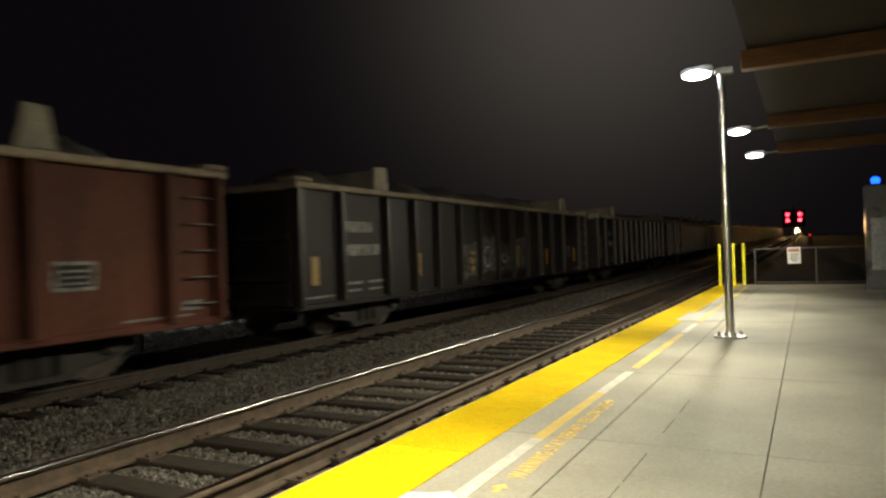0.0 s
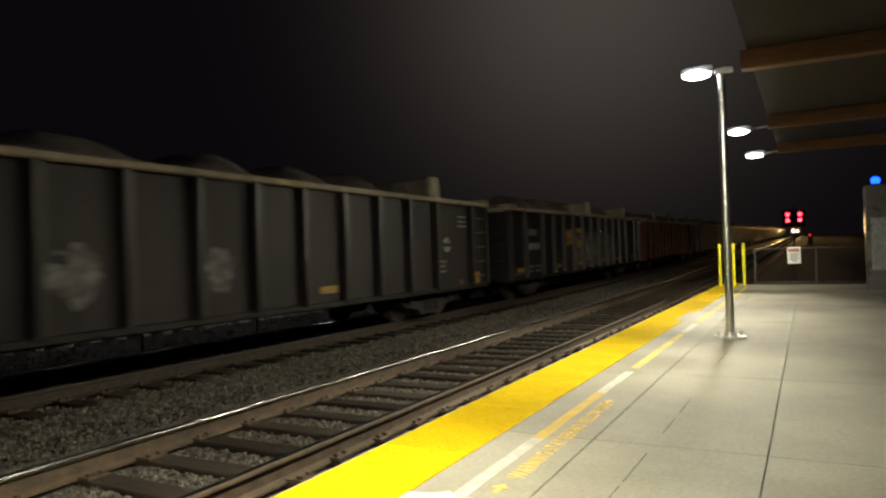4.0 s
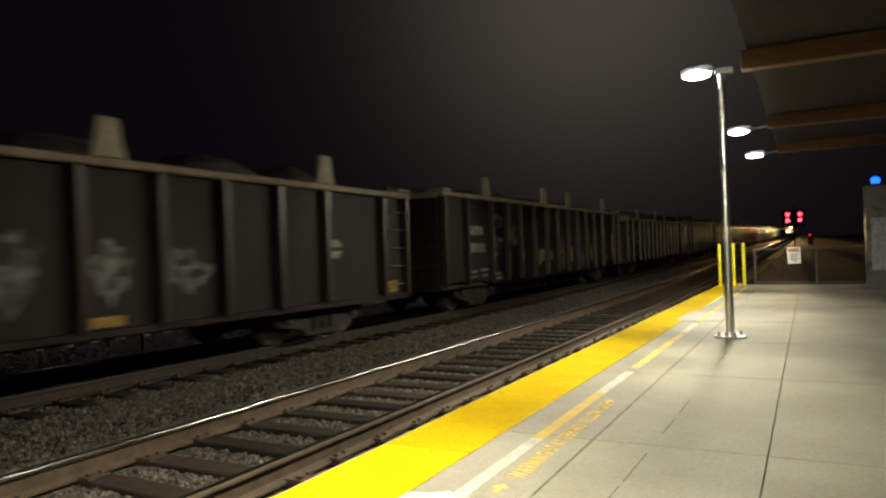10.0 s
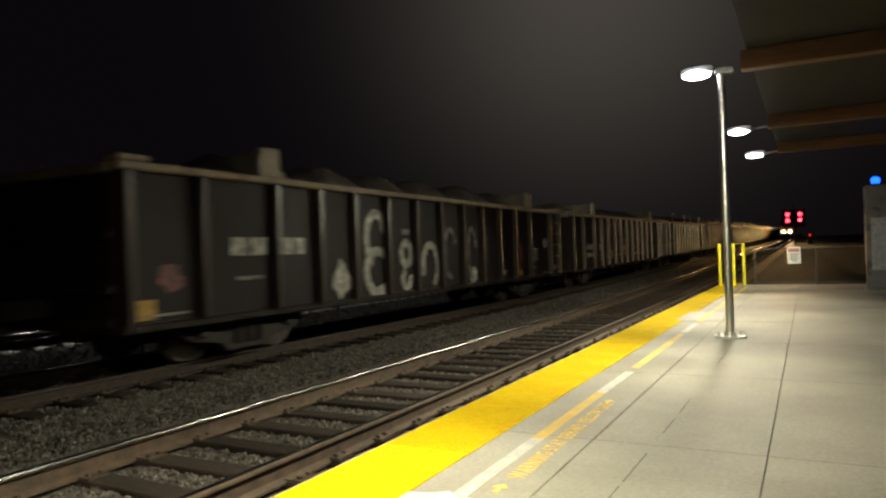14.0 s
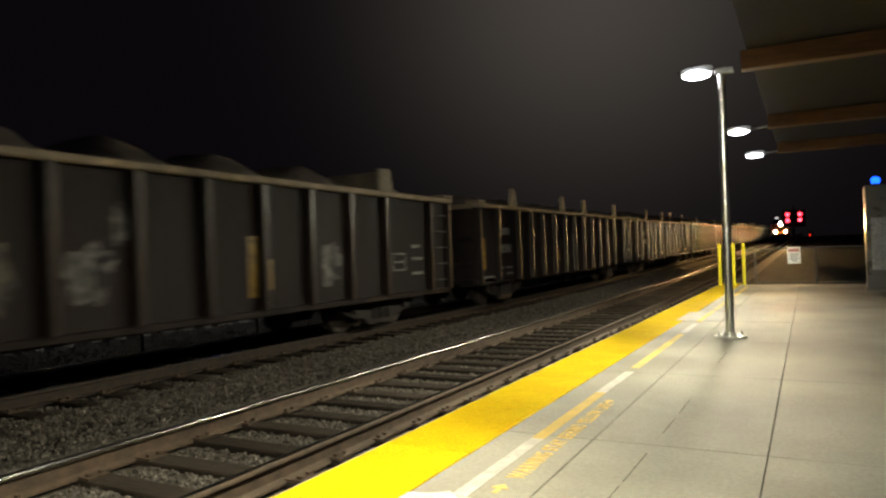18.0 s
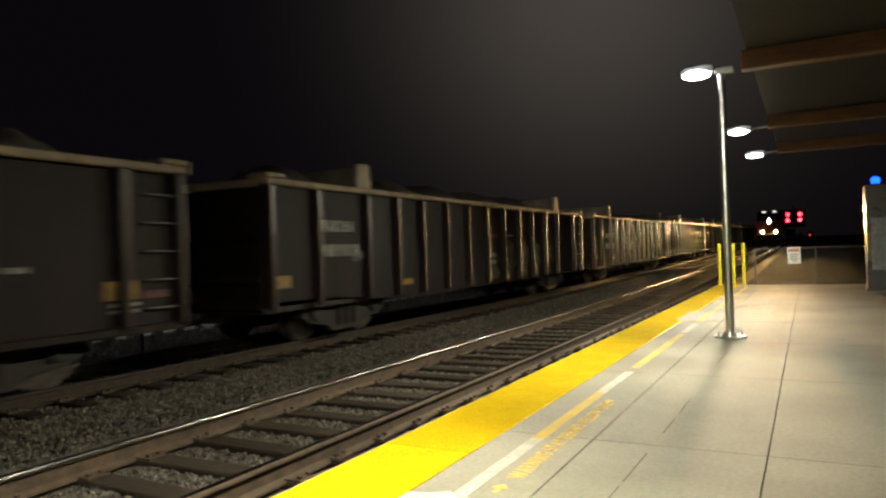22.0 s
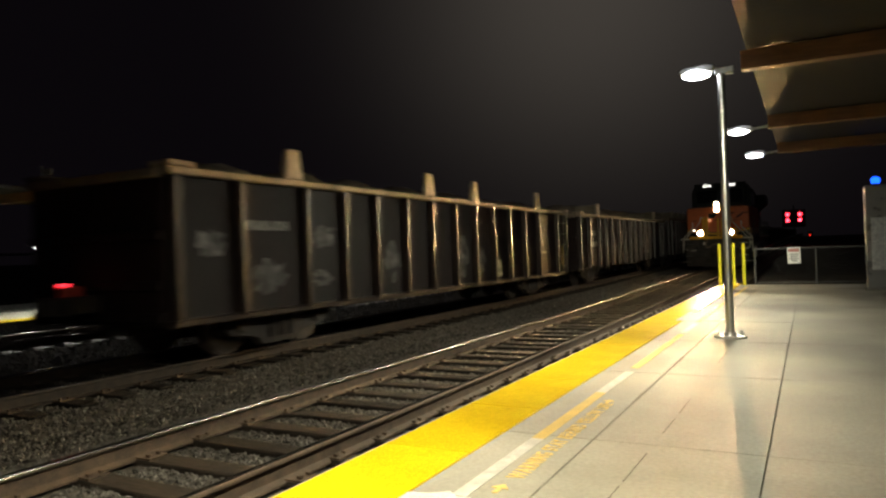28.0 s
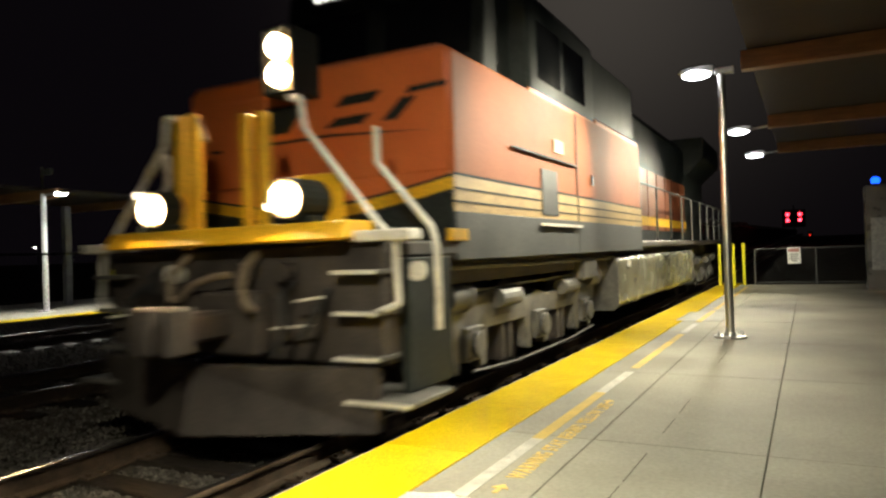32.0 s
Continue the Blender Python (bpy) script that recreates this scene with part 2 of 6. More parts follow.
def head_skin(side):
    """Polished skin over the rail's top and its inner corner; side: +1 where that corner faces right."""
    outer = [(-0.024, 0.0), (-0.012, 0.0008), (0.0, 0.0010)]
    outer += [(0.0164 + 0.021 * math.sin(a), -0.0203 + 0.021 * math.cos(a)) for a in (math.pi / 2 * k / 9 for k in range(10))]
    outer += [(0.0374, -0.030)]
    inner = [(0.030, -0.030), (0.030, -0.018), (0.014, -0.006), (-0.024, -0.006)]
    ring_pts = (outer + inner)[::-1]
    return ring_pts if side > 0 else [(-p[0], p[1]) for p in ring_pts[::-1]]



def tie_mesh(name, w, l, h, material, concrete=False):
    s = Shape()
    if concrete:
        s.prism([(-w / 2, -h), (w / 2, -h), (w * 0.40, 0), (-w * 0.40, 0)], -l / 2, l / 2, "x")
    else:
        s.box(-l / 2, l / 2, -w / 2, w / 2, -h, 0)
    return s.mesh(name, material, 0.012)


def railway(xc, label, y0, y1, near, spacing, concrete):
    top = thing("railway_track", label, "railway track", "railway tracks", "structure")
    part("ballast_bed", swept(BED, xc, y0 - 5, y1), DIRT if concrete else BALLAST, top)
    for side in (-0.7525, 0.7525):
        r = part("rail", swept(RAIL, xc + side, y0, y1), RAIL_RUST if xc == X1 else RAIL_DARK, top, "rusty steel rail")
        part("rail_head", swept(head_skin(-side), xc + side, y0, y1), RAIL_TOP, r, "polished running surface of the rail", smooth=True)
    me = tie_mesh("tie", 0.23, 2.6, 0.18, TIE_CONC if concrete else TIMBER, concrete)
    plate = Shape()
    for side in (-0.7525, 0.7525):
        plate.box(side - 0.16, side + 0.16, -0.09, 0.09, 0, 0.014)
        for a in (-0.10, 0.10):
            for b in (-0.05, 0.05):
                plate.box(side + a - 0.018, side + a + 0.018, b - 0.012, b + 0.012, 0.012, 0.035)
    plate_me = plate.mesh("tie_plate", RAIL_RUST)
    rng = random.Random(int(-xc * 10))
    y = y0 + 0.3
    far = Shape()
    while y < y1:
        z = -0.155 + rise(y) + (0.005 if concrete else rng.uniform(-0.012, 0.006))
        m = pose(xc + (0 if concrete else rng.uniform(-0.05, 0.05)), y, z, 0, 0, 0 if concrete else rng.uniform(-1.6, 1.6))
        if y < near:
            t = part("tie", me, None, top, m=m)
            part("tie_plate", plate_me, None, t, "rusty tie plates and spikes")
        else:
            far.box(xc - 1.3, xc + 1.3, y - 0.11, y + 0.11, z - 0.1, z)
        y += spacing + (0 if concrete else rng.uniform(-0.03, 0.03))
    part("far_ties", far, TIE_CONC if concrete else TIMBER, top)


railway(X1, "railway track beside the platform on dark timber ties", -6, 640, 45, 0.56, False)
railway(X2, "second railway track with rusty rails on timber ties", -6, 640, 40, 0.56, False)
railway(X3, "railway track on pale concrete ties beyond the wire fence", -6, 120, 45, 0.605, True)


def stones():
    """Loose ballast between and beside the tracks, densest near the platform."""
    rng = random.Random(4)
    for name, x0, x1, y0, y1, count, big in (("ballast_stones", -7.4, -2.75, 1.5, 44, 62000, 0.025), ("far_ballast_stones", -13.2, -7.4, 3, 34, 14000, 0.032)):
        s = Shape()
        for _ in range(count):
            x, y = rng.uniform(x0, x1), y0 + (y1 - y0) * rng.random() ** 2.2
            z = -0.30
            for xc in (X1, X2, X3):
                d = abs(x - xc)
                if d < 1.9:
                    z = -0.205 if d < 1.45 else -0.205 - 0.10 * (d - 1.45) / 0.45
                if abs(d - 0.7525) < 0.11:
                    z = -9
            if z < -1:
                continue
            r = big * rng.uniform(0.55, 1.15)
            c = Vector((x, y, z + rise(y) + r * 0.25))
            e = Euler((rng.random() * 6, rng.random() * 6, rng.random() * 6)).to_matrix()
            a, b, d = (r * rng.uniform(0.6, 1.2) for _ in range(3))
            vs = [c + e @ Vector(p) for p in ((a, 0, 0), (-a, 0.1 * b, 0), (0, b, 0), (0.1 * a, -b, 0), (0, 0, d), (0, 0.1 * b, -d))]
            s.add(vs, [(0, 2, 4), (2, 1, 4), (1, 3, 4), (3, 0, 4), (2, 0, 5), (1, 2, 5), (3, 1, 5), (0, 3, 5)])
        solid(name, s, STONE, "loose grey crushed-stone ballast between the rails", "ballast", "stuff")


STONE = mat("crushed_stone", (0.058, 0.052, 0.045), (0.160, 0.146, 0.126), 0.85, scale=9, fine=80, bump=0, spec=0.15)
_nt = STONE.node_tree
_geo = _nt.nodes.new("ShaderNodeNewGeometry")
_mr = _nt.nodes.new("ShaderNodeMapRange")
_mr.inputs["To Min"].default_value, _mr.inputs["To Max"].default_value = 0.6, 1.6
_nt.links.new(_geo.outputs["Random Per Island"], _mr.inputs["Value"])
_nt.links.new(_mr.outputs[0], [n for n in _nt.nodes if n.type == "HUE_SAT"][0].inputs["Value"])
stones()


# ---- near platform ----
XE, XI = -2.443, -1.838          # the yellow strip's edges
JOINTS_X = [XI, -1.244, -0.238, 1.4, 3.4, 6.0]
JOINTS_Y = [-8.0, -5.0, -2.0, 1.83, 4.31, 6.787, 9.26, 11.72, 14.2, 16.7, 19.2, END]


def near_platform():
    top = thing("platform", "grey concrete station platform with scored joints", "platform", "", "structure")
    core = Shape().box(XE + 0.05, 6.0, -8, END, -0.30, PLAT - 0.022)
    part("platform_core", core, CONCRETE_DARK, top)
    part("edge_face", Shape().box(XE, XE + 0.047, -8, END, -0.30, PLAT - 0.030), CONCRETE_DARK, top, "dark stained platform edge")
    nose = Shape().box(XE - 0.012, XE + 0.012, -8, END, PLAT - 0.028, PLAT - 0.002)
    part("edge_nosing", nose, CONCRETE_NEW, top, "thin pale nosing strip")
    gap = 0.0030
    for i in range(len(JOINTS_X) - 1):
        for j in range(len(JOINTS_Y) - 1):
            s = Shape().box(JOINTS_X[i] + gap, JOINTS_X[i + 1] - gap, JOINTS_Y[j] + gap, JOINTS_Y[j + 1] - gap, PLAT - 0.020, PLAT)
            part("slab", s, CONCRETE, top, bevel=0.003)
    tile = Shape().box(0.006, XI - XE - 0.006, 0.005, 1.234, -0.020, 0.004).mesh("tactile_tile", YELLOW_TILE, 0.003)
    domes = Shape()
    y = 3.754 - 1.239 * 9
    while y < END - 0.1:
        part("tactile_tile", tile, None, top, "yellow tactile warning tile", m=pose(XE, y, PLAT))
        y += 1.239
    for j in range(int((8 - 2.0) / 0.060)):
        for i in range(10):
            x, y = XE + 0.035 + i * 0.0595, 2.0 + j * 0.0602
            r, z = 0.0115, PLAT + 0.004
            vs = [(x + r * math.cos(a), y + r * math.sin(a), z) for a in (k * math.pi / 3 for k in range(6))]
            vs += [(x + r * 0.55 * math.cos(a), y + r * 0.55 * math.sin(a), z + 0.0006) for a in (k * math.pi / 3 for k in range(6))]
            domes.add(vs, [(k, (k + 1) % 6, (k + 1) % 6 + 6, k + 6) for k in range(6)] + [(6, 7, 8, 9, 10, 11)])
    tagged(part("truncated_domes", domes, YELLOW_TILE, top, "small raised domes on the yellow tiles"), kind="stuff")
    for (xa, ya), (xb, yb) in (((-0.905, 2.75), (-0.885, 3.50)), ((-0.883, 3.58), (-0.872, 4.12)), ((-0.868, 4.62), (-0.862, 5.02)), ((-0.86, 5.2), (-0.858, 5.7)), ((-0.85, 7.6), (-0.85, 8.4))):
        part("hairline_crack", Shape().prism([(xa - 0.0025, ya), (xa + 0.0025, ya), (xb + 0.002, yb), (xb - 0.002, yb)], PLAT + 0.0005, PLAT + 0.002, "z"), BALLAST, top, "dark hairline crack")
    part("end_curb", Shape().box(XE, 6, END, END + 0.15, -0.30, PLAT), CONCRETE_DARK, top, bevel=0.01)
    part("repaired_slab", Shape().box(-1.95, -1.25, 11.75, 13.35, PLAT, PLAT + 0.004), CONCRETE_NEW, top, "pale repaired concrete patch")
    part("repaired_corner", Shape().prism([(-1.836, 2.4), (-1.42, 2.4), (-1.50, 3.05), (-1.57, 3.04), (-1.64, 3.10), (-1.72, 3.04), (-1.836, 3.01)], PLAT, PLAT + 0.0045, "z"), WHITE_PATCH, top, "pale broken concrete patch")
    lines = ((3.06, 4.19, WHITE_PAINT), (4.19, 5.74, YELLOW_PAINT), (5.74, 6.78, WHITE_PAINT), (7.02, 9.9, YELLOW_PAINT), (10.1, 11.3, WHITE_PAINT), (11.6, 13.6, YELLOW_PAINT), (13.9, 17.0, YELLOW_PAINT), (17.6, 21.5, YELLOW_PAINT), (0.6, 2.38, YELLOW_PAINT))
    for a, b, m in lines:
        part("painted_line", Shape().box(-1.615, -1.53, a, b, PLAT + 0.002, PLAT + 0.004 + (0.004 if 11 < a < 13 else 0)), m, top, "painted waiting line")
    words = bpy.data.curves.new("warning_text", "FONT")
    words.body, words.size, words.space_character, words.extrude, words.offset = "WARNING STAY BEHIND YELLOW LINE", 0.138, 1.14, 0.001, 0.0045
    tmp = new("warning_text", words)
    me = bpy.data.meshes.new_from_object(tmp.evaluated_get(bpy.context.evaluated_depsgraph_get()))
    bpy.data.objects.remove(tmp)
    me.materials.clear()
    me.materials.append(YELLOW_WORN)
    wide = max(v.co.x for v in me.vertices)
    part("warning_lettering", me, None, top, "worn yellow stencilled warning", m=pose(-1.375, 3.42, PLAT + 0.002, 0, 0, 90) @ Matrix.Diagonal((1.93 / wide, 1, 1, 1)))
    for y, d in ((3.24, 1), (5.42, 1)):
        arrow = Shape().prism([(-1.43 - 0.015, y - 0.07), (-1.43 + 0.015, y - 0.07), (-1.43 + 0.015, y), (-1.38, y), (-1.43, y + 0.07), (-1.48, y), (-1.445, y)], PLAT + 0.001, PLAT + 0.003, "z")
        part("arrow_mark", arrow, YELLOW_WORN, top)


near_platform()


# ---- lamps ----
def lamp_head(parent, x, y, z, material, s=1.0, side=-1):
    """Flat drop-lens luminaire that reaches over the platform edge; side: which way it points."""
    prof = [(0.0, 0.05), (0.12, 0.08), (0.42, 0.05), (0.50, 0.0), (0.46, -0.03), (0.02, -0.03)]
    body = Shape()
    pts = [(x - side * 0.22 * s + side * p[0] * s, z + p[1] * s) for p in prof]
    body.prism(pts if side > 0 else pts[::-1], y - 0.13 * s, y + 0.13 * s, "y")
    h = part("lamp_head", body, GALV, parent, "grey lamp housing", bevel=0.012)
    lens = Shape()
    lens.ball((x + side * 0.04 * s, y, z - 0.035 * s), 0.20 * s, 18, 8, 0.27)
    part("lens", lens, material, h, "glowing white lens", smooth=True).visible_shadow = False


def pole_lamp():
    top = thing("platform_lamp", "tall brushed-steel platform lamp with a glowing head", "lamp post", "platform lamps")
    px, py = -0.93, 9.72
    part("pole", Shape().rod((px, py, PLAT + 0.02), (px, py, LAMP_Z - 0.04), 0.053, 20, 0.046), STEEL, top, smooth=True)
    part("base_plate", Shape().rod((px, py, PLAT), (px, py, PLAT + 0.025), 0.20, 24), STEEL, top, "round steel base plate", smooth=True)
    for a in range(4):
        ax, ay = px + 0.15 * math.cos(a * math.pi / 2 + 0.5), py + 0.15 * math.sin(a * math.pi / 2 + 0.5)
        b = Shape().rod((ax, ay, PLAT + 0.02), (ax, ay, PLAT + 0.085), 0.013, 6).rod((ax, ay, PLAT + 0.028), (ax, ay, PLAT + 0.05), 0.026, 6)
        part("anchor_bolt", b, STEEL, top)
    part("base_collar", Shape().rod((px, py, PLAT + 0.02), (px, py, PLAT + 0.07), 0.09, 20, 0.075), STEEL, top, smooth=True)
    part("arm", Shape().box(px - 0.08, px + 0.16, py - 0.05, py + 0.05, LAMP_Z - 0.07, LAMP_Z + 0.02), GALV, top, bevel=0.012)
    lamp_head(top, -1.20, py, LAMP_Z, LAMP_GLOW, 0.92)


pole_lamp()


def beam_lamp(x, y, z, glowmat, x_end, group, s=1.0, side=-1):
    top = thing("beam_lamp", "glowing white lamp on the end of a canopy beam", "lamp", group)
    part("bracket", Shape().rod((x - side * 0.15, y, z), (x_end, y, z + 0.03), 0.022, 8), GALV, top)
    lamp_head(top, x, y, z, glowmat, s, side)


for lx, ly in (LAMPS[0], LAMPS[2], LAMPS[3]):
    beam_lamp(lx, ly, LAMP_Z, LAMP_GLOW, -0.60, "canopy lamps", 0.98)


def canopy():
    top = thing("canopy", "brown timber platform canopy with projecting beams", "canopy", "", "structure")
    for y, x0 in ((4.9, -0.70), (9.95, -0.70), (15.2, -0.62), (19.5, -0.60)):
        b = Shape().prism([(x0, 3.69), (6.0, 3.66), (6.0, 3.94), (x0, 3.94)], y - 0.10, y + 0.10, "y")
        part("beam", b, BEAM, top, "brown glued-timber beam", bevel=0.01)
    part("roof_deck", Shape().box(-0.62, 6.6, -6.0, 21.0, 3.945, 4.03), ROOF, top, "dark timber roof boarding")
    for y in (4.9, 9.95, 15.2, 19.5):
        part("column", Shape().box(4.0, 4.3, y - 0.15, y + 0.15, PLAT, 3.66), BEAM, top, bevel=0.015)


canopy()


def help_tower(x0, x1, y0, y1, z0, z1, bx, label, paint=None):
    top = thing("help_tower", label, "emergency phone", "help towers")
    part("tower_body", Shape().box(x0, x1, y0, y1, z0 + 0.05, z1), paint or GREY_PAINT, top, bevel=0.02)
    part("plinth", Shape().box(x0 - 0.03, x1 + 0.03, y0 - 0.03, y1 + 0.03, z0, z0 + 0.05), CONCRETE_DARK, top)
    part("door_panel", Shape().box(x0 + 0.1, x1 - 0.1, y0 - 0.012, y0, z0 + 0.5, z0 + 1.75), GALV, top, "recessed service door", bevel=0.004)
    lamp = part("beacon_base", Shape().rod((bx, (y0 + y1) / 2, z1), (bx, (y0 + y1) / 2, z1 + 0.05), 0.09, 12), BLACK, top)
    part("beacon", Shape().ball((bx, (y0 + y1) / 2, z1 + 0.12), 0.10, 12, 8), BLUE_GLOW, lamp, "glowing blue beacon", smooth=True)


help_tower(1.25, 1.95, 19.4, 20.0, PLAT, 2.72, 1.50, "tall grey help-point tower with a blue beacon")


# ---- platform end: fence, sign, posts ----
def platform_end():
    for x in (-2.37, -1.98, -1.70):
        p = Shape().rod((x, END - 0.12, PLAT), (x, END - 0.12, 1.42), 0.045, 12)
        ob = thing("yellow_post", "slim yellow post at the platform end", "post", "yellow end posts")
        part("tube", p, YELLOW_POST, ob, smooth=True)
        part("cap", Shape().ball((x, END - 0.12, 1.42), 0.046, 10, 5, 0.5), YELLOW_POST, ob, smooth=True)
    f = thing("end_fence", "wire fence across the platform end, its steel darkened as if dimly lit", "fence")
    for x in (-1.40, 0.2, 1.8, 3.4):
        part("post", Shape().rod((x, END - 0.05, PLAT), (x, END - 0.05, 1.26), 0.028, 10), FENCE_DIM, f, smooth=True)
    part("top_rail", Shape().rod((-1.40, END - 0.05, 1.25), (3.4, END - 0.05, 1.25), 0.022, 8), FENCE_DIM, f)
    part("bottom_rail", Shape().rod((-1.40, END - 0.05, 0.26), (3.4, END - 0.05, 0.26), 0.015, 8), FENCE_DIM, f)
    w = Shape()
    for k in range(70):
        x = -2.4 + k * 0.085
        for d in (1, -1):
            a = [x, 0.26] if d > 0 else [x + 1.0, 0.26]
            b = [a[0] + d * 0.98, 1.24]
            lo, hi = sorted((a, b))
            if lo[0] < -1.4 or hi[0] > 3.4:
                continue
            w.rod((a[0], END - 0.05, a[1]), (b[0], END - 0.05, b[1]), 0.0022, 3)
    tagged(part("wire_mesh", w, FENCE_DIM, f, "fine chain-link wire"), kind="stuff")
    s = thing("warning_sign", "small white warning sign on the end fence", "sign")
    y = END - 0.10
    part("board", Shape().box(-0.53, -0.19, y, y + 0.012, 0.80, 1.27), SIGN_WHITE, s, bevel=0.003)
    part("heading_band", Shape().box(-0.50, -0.22, y - 0.004, y - 0.001, 1.14, 1.235), SIGN_RED, s)
    for k, w2 in enumerate((0.11, 0.09, 0.12, 0.08)):
        part("text_bar", Shape().box(-0.36 - w2, -0.36 + w2, y - 0.004, y - 0.001, 1.06 - k * 0.062, 1.085 - k * 0.062), BLACK, s)


platform_end()


# ---- signal ----
def signal():
    y = 120.0
    s = thing("railway_signal", "railway signal showing red on a dark mast", "railway signal")
    part("mast", Shape().rod((-1.75, y + 0.3, 0.8), (-1.75, y + 0.3, 7.2), 0.11, 10), BLACK, s)
    part("cross_arm", Shape().box(-3.4, -0.2, y + 0.15, y + 0.35, 3.9, 4.1), BLACK, s)
    for x in (-2.62, -0.92):
        h = part("signal_head", Shape().box(x - 0.75, x + 0.75, y + 0.02, y + 0.1, 4.1, 6.6), BLACK, s, "black signal backboard", bevel=0.05)
        for z in (4.95, 5.85):
            part("lens", Shape().rod((x, y, z), (x, y - 0.06, z), 0.26, 14), RED_GLOW, h, "glowing red lens")
            part("hood", Shape().prism([(x - 0.42, z), (x - 0.3, z + 0.42), (x + 0.3, z + 0.42), (x + 0.42, z), (x + 0.36, z), (x + 0.26, z + 0.37), (x - 0.26, z + 0.37), (x - 0.36, z)], y - 0.4, y, "y"), BLACK, h)
    r = thing("dwarf_signal", "small dim red marker light beside the line", "railway signal")
    part("case", Shape().box(0.05, 0.75, y + 0.02, y + 0.5, 0.8, 3.1), BLACK, r, bevel=0.05)
    part("lens", Shape().rod((0.35, y, 2.55), (0.35, y - 0.05, 2.55), 0.14, 12), RED_DIM, r, "dim red lens")


RED_DIM = glow("dim_red_lens", (1.0, 0.04, 0.02), 0.9)
signal()


# ---- fence between the tracks ----
def track_fence():
    f = thing("track_fence", "grey chain-link fence between the tracks", "fence")
    x, zb, zt = -11.3, -0.28, 1.62
    k = 0
    y = 5.85 - 3.12 * 3
    ys = []
    while y < 70:
        ys.append(y)
        part("post", Shape().rod((x, y, zb), (x, y, zt + 0.02), 0.032, 8), FENCE_GREY, f, smooth=True)
        y += 3.12
    part("top_rail", Shape().rod((x, ys[0], zt), (x, ys[-1], zt), 0.022, 8), FENCE_GREY, f)
    w = Shape()
    y = 0.0
    while y < 45:
        for d in (1, -1):
            w.rod((x, y, zb + 0.08), (x, y + d * 1.65, zt), 0.0016, 3)
        y += 0.10
    tagged(part("wire_mesh", w, FENCE_GREY, f, "fine chain-link wire"), kind="stuff")
    s = thing("fence_notice", "small pale notice on the chain-link fence", "sign")
    part("board", Shape().box(x + 0.035, x + 0.045, 15.0, 15.32, 0.75, 1.22), SIGN_WHITE, s, bevel=0.003)
    for k in range(3):
        part("text_bar", Shape().box(x + 0.046, x + 0.049, 15.05, 15.27, 0.88 + k * 0.1, 0.91 + k * 0.1), BLACK, s)


track_fence()


# ---- far platform ----
def far_platform():
    top = thing("far_platform", "opposite concrete platform with a yellow edge strip", "platform", "", "structure")
    xe = -15.95
    part("platform_core", Shape().box(-23.5, xe - 0.03, -8, 24.6, -0.30, FARP - 0.02), CONCRETE_DARK, top)
    part("edge_face", Shape().box(xe - 0.029, xe, -8, 24.6, -0.30, FARP - 0.02), BLACK, top)
    for k in range(26):
        y = -7.9 + k * 1.25
        part("tactile_tile", Shape().box(xe - 0.61, xe, y + 0.004, y + 1.246, FARP - 0.02, FARP + 0.004), YELLOW_TILE, top, "yellow tactile warning tile")
    for k in range(13):
        y = -7.9 + k * 2.5
        for x0, x1 in ((-18.1, xe - 0.615), (-20.6, -18.11), (-23.5, -20.61)):
            part("slab", Shape().box(x0, x1 - 0.01, y + 0.005, y + 2.495, FARP - 0.02, FARP), CONCRETE, top)


far_platform()


def far_lamp_post():
    top = thing("platform_lamp", "white-lit steel lamp post on the opposite platform", "lamp post", "platform lamps")
    x, y = -18.29, 11.52
    part("pole", Shape().rod((x, y, FARP), (x, y, 3.40), 0.08, 14, 0.07), POLE_PALE, top, smooth=True)
    part("base_plate", Shape().rod((x, y, FARP), (x, y, FARP + 0.03), 0.2, 16), POLE_PALE, top)
    part("arm", Shape().rod((x, y, 3.36), (-17.6, y, 3.37), 0.035, 8), GALV, top)
    lamp_head(top, -17.55, y, 3.37, FAR_LAMP_GLOW, 0.82, 1)


far_lamp_post()
for lx, ly in FAR_LAMPS[2:]:
    beam_lamp(lx, ly, 3.36, FAR_LAMP_GLOW, -18.3, "opposite canopy lamps", 0.7, 1)


def far_canopy():
    top = thing("canopy", "brown timber canopy on the opposite platform", "canopy", "", "structure")
    for y in (11.9, 15.55, 19.3, 23.3):
        b = Shape().prism([(-23.5, 3.30), (-18.4, 3.30), (-18.2, 3.40), (-18.2, 3.56), (-23.5, 3.56)], y - 0.1, y + 0.1, "y")
        part("beam", b, BEAM, top, "brown glued-timber beam")
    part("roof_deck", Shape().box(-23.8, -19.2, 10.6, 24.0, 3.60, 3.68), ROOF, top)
    for y in (13.68,):
        part("column", Shape().box(-20.70, -20.48, y - 0.11, y + 0.11, FARP, 3.29), DIM_GREY, top, "square concrete canopy column", bevel=0.02)
    mast = thing("platform_mast", "dark slim mast with a bracket behind the lamp", "mast")
    part("mast_tube", Shape().rod((-19.40, 12.2, FARP), (-19.40, 12.2, 4.3), 0.05, 10), FENCE_GREY, mast)
    part("bracket", Shape().box(-19.35, -18.95, 12.15, 12.25, 4.05, 4.22), FENCE_GREY, mast, bevel=0.01)


far_canopy()
help_tower(-19.60, -18.90, 18.5, 19.1, FARP, 2.62, -19.50, "grey help-point tower with a blue beacon opposite", TOWER_FAR)


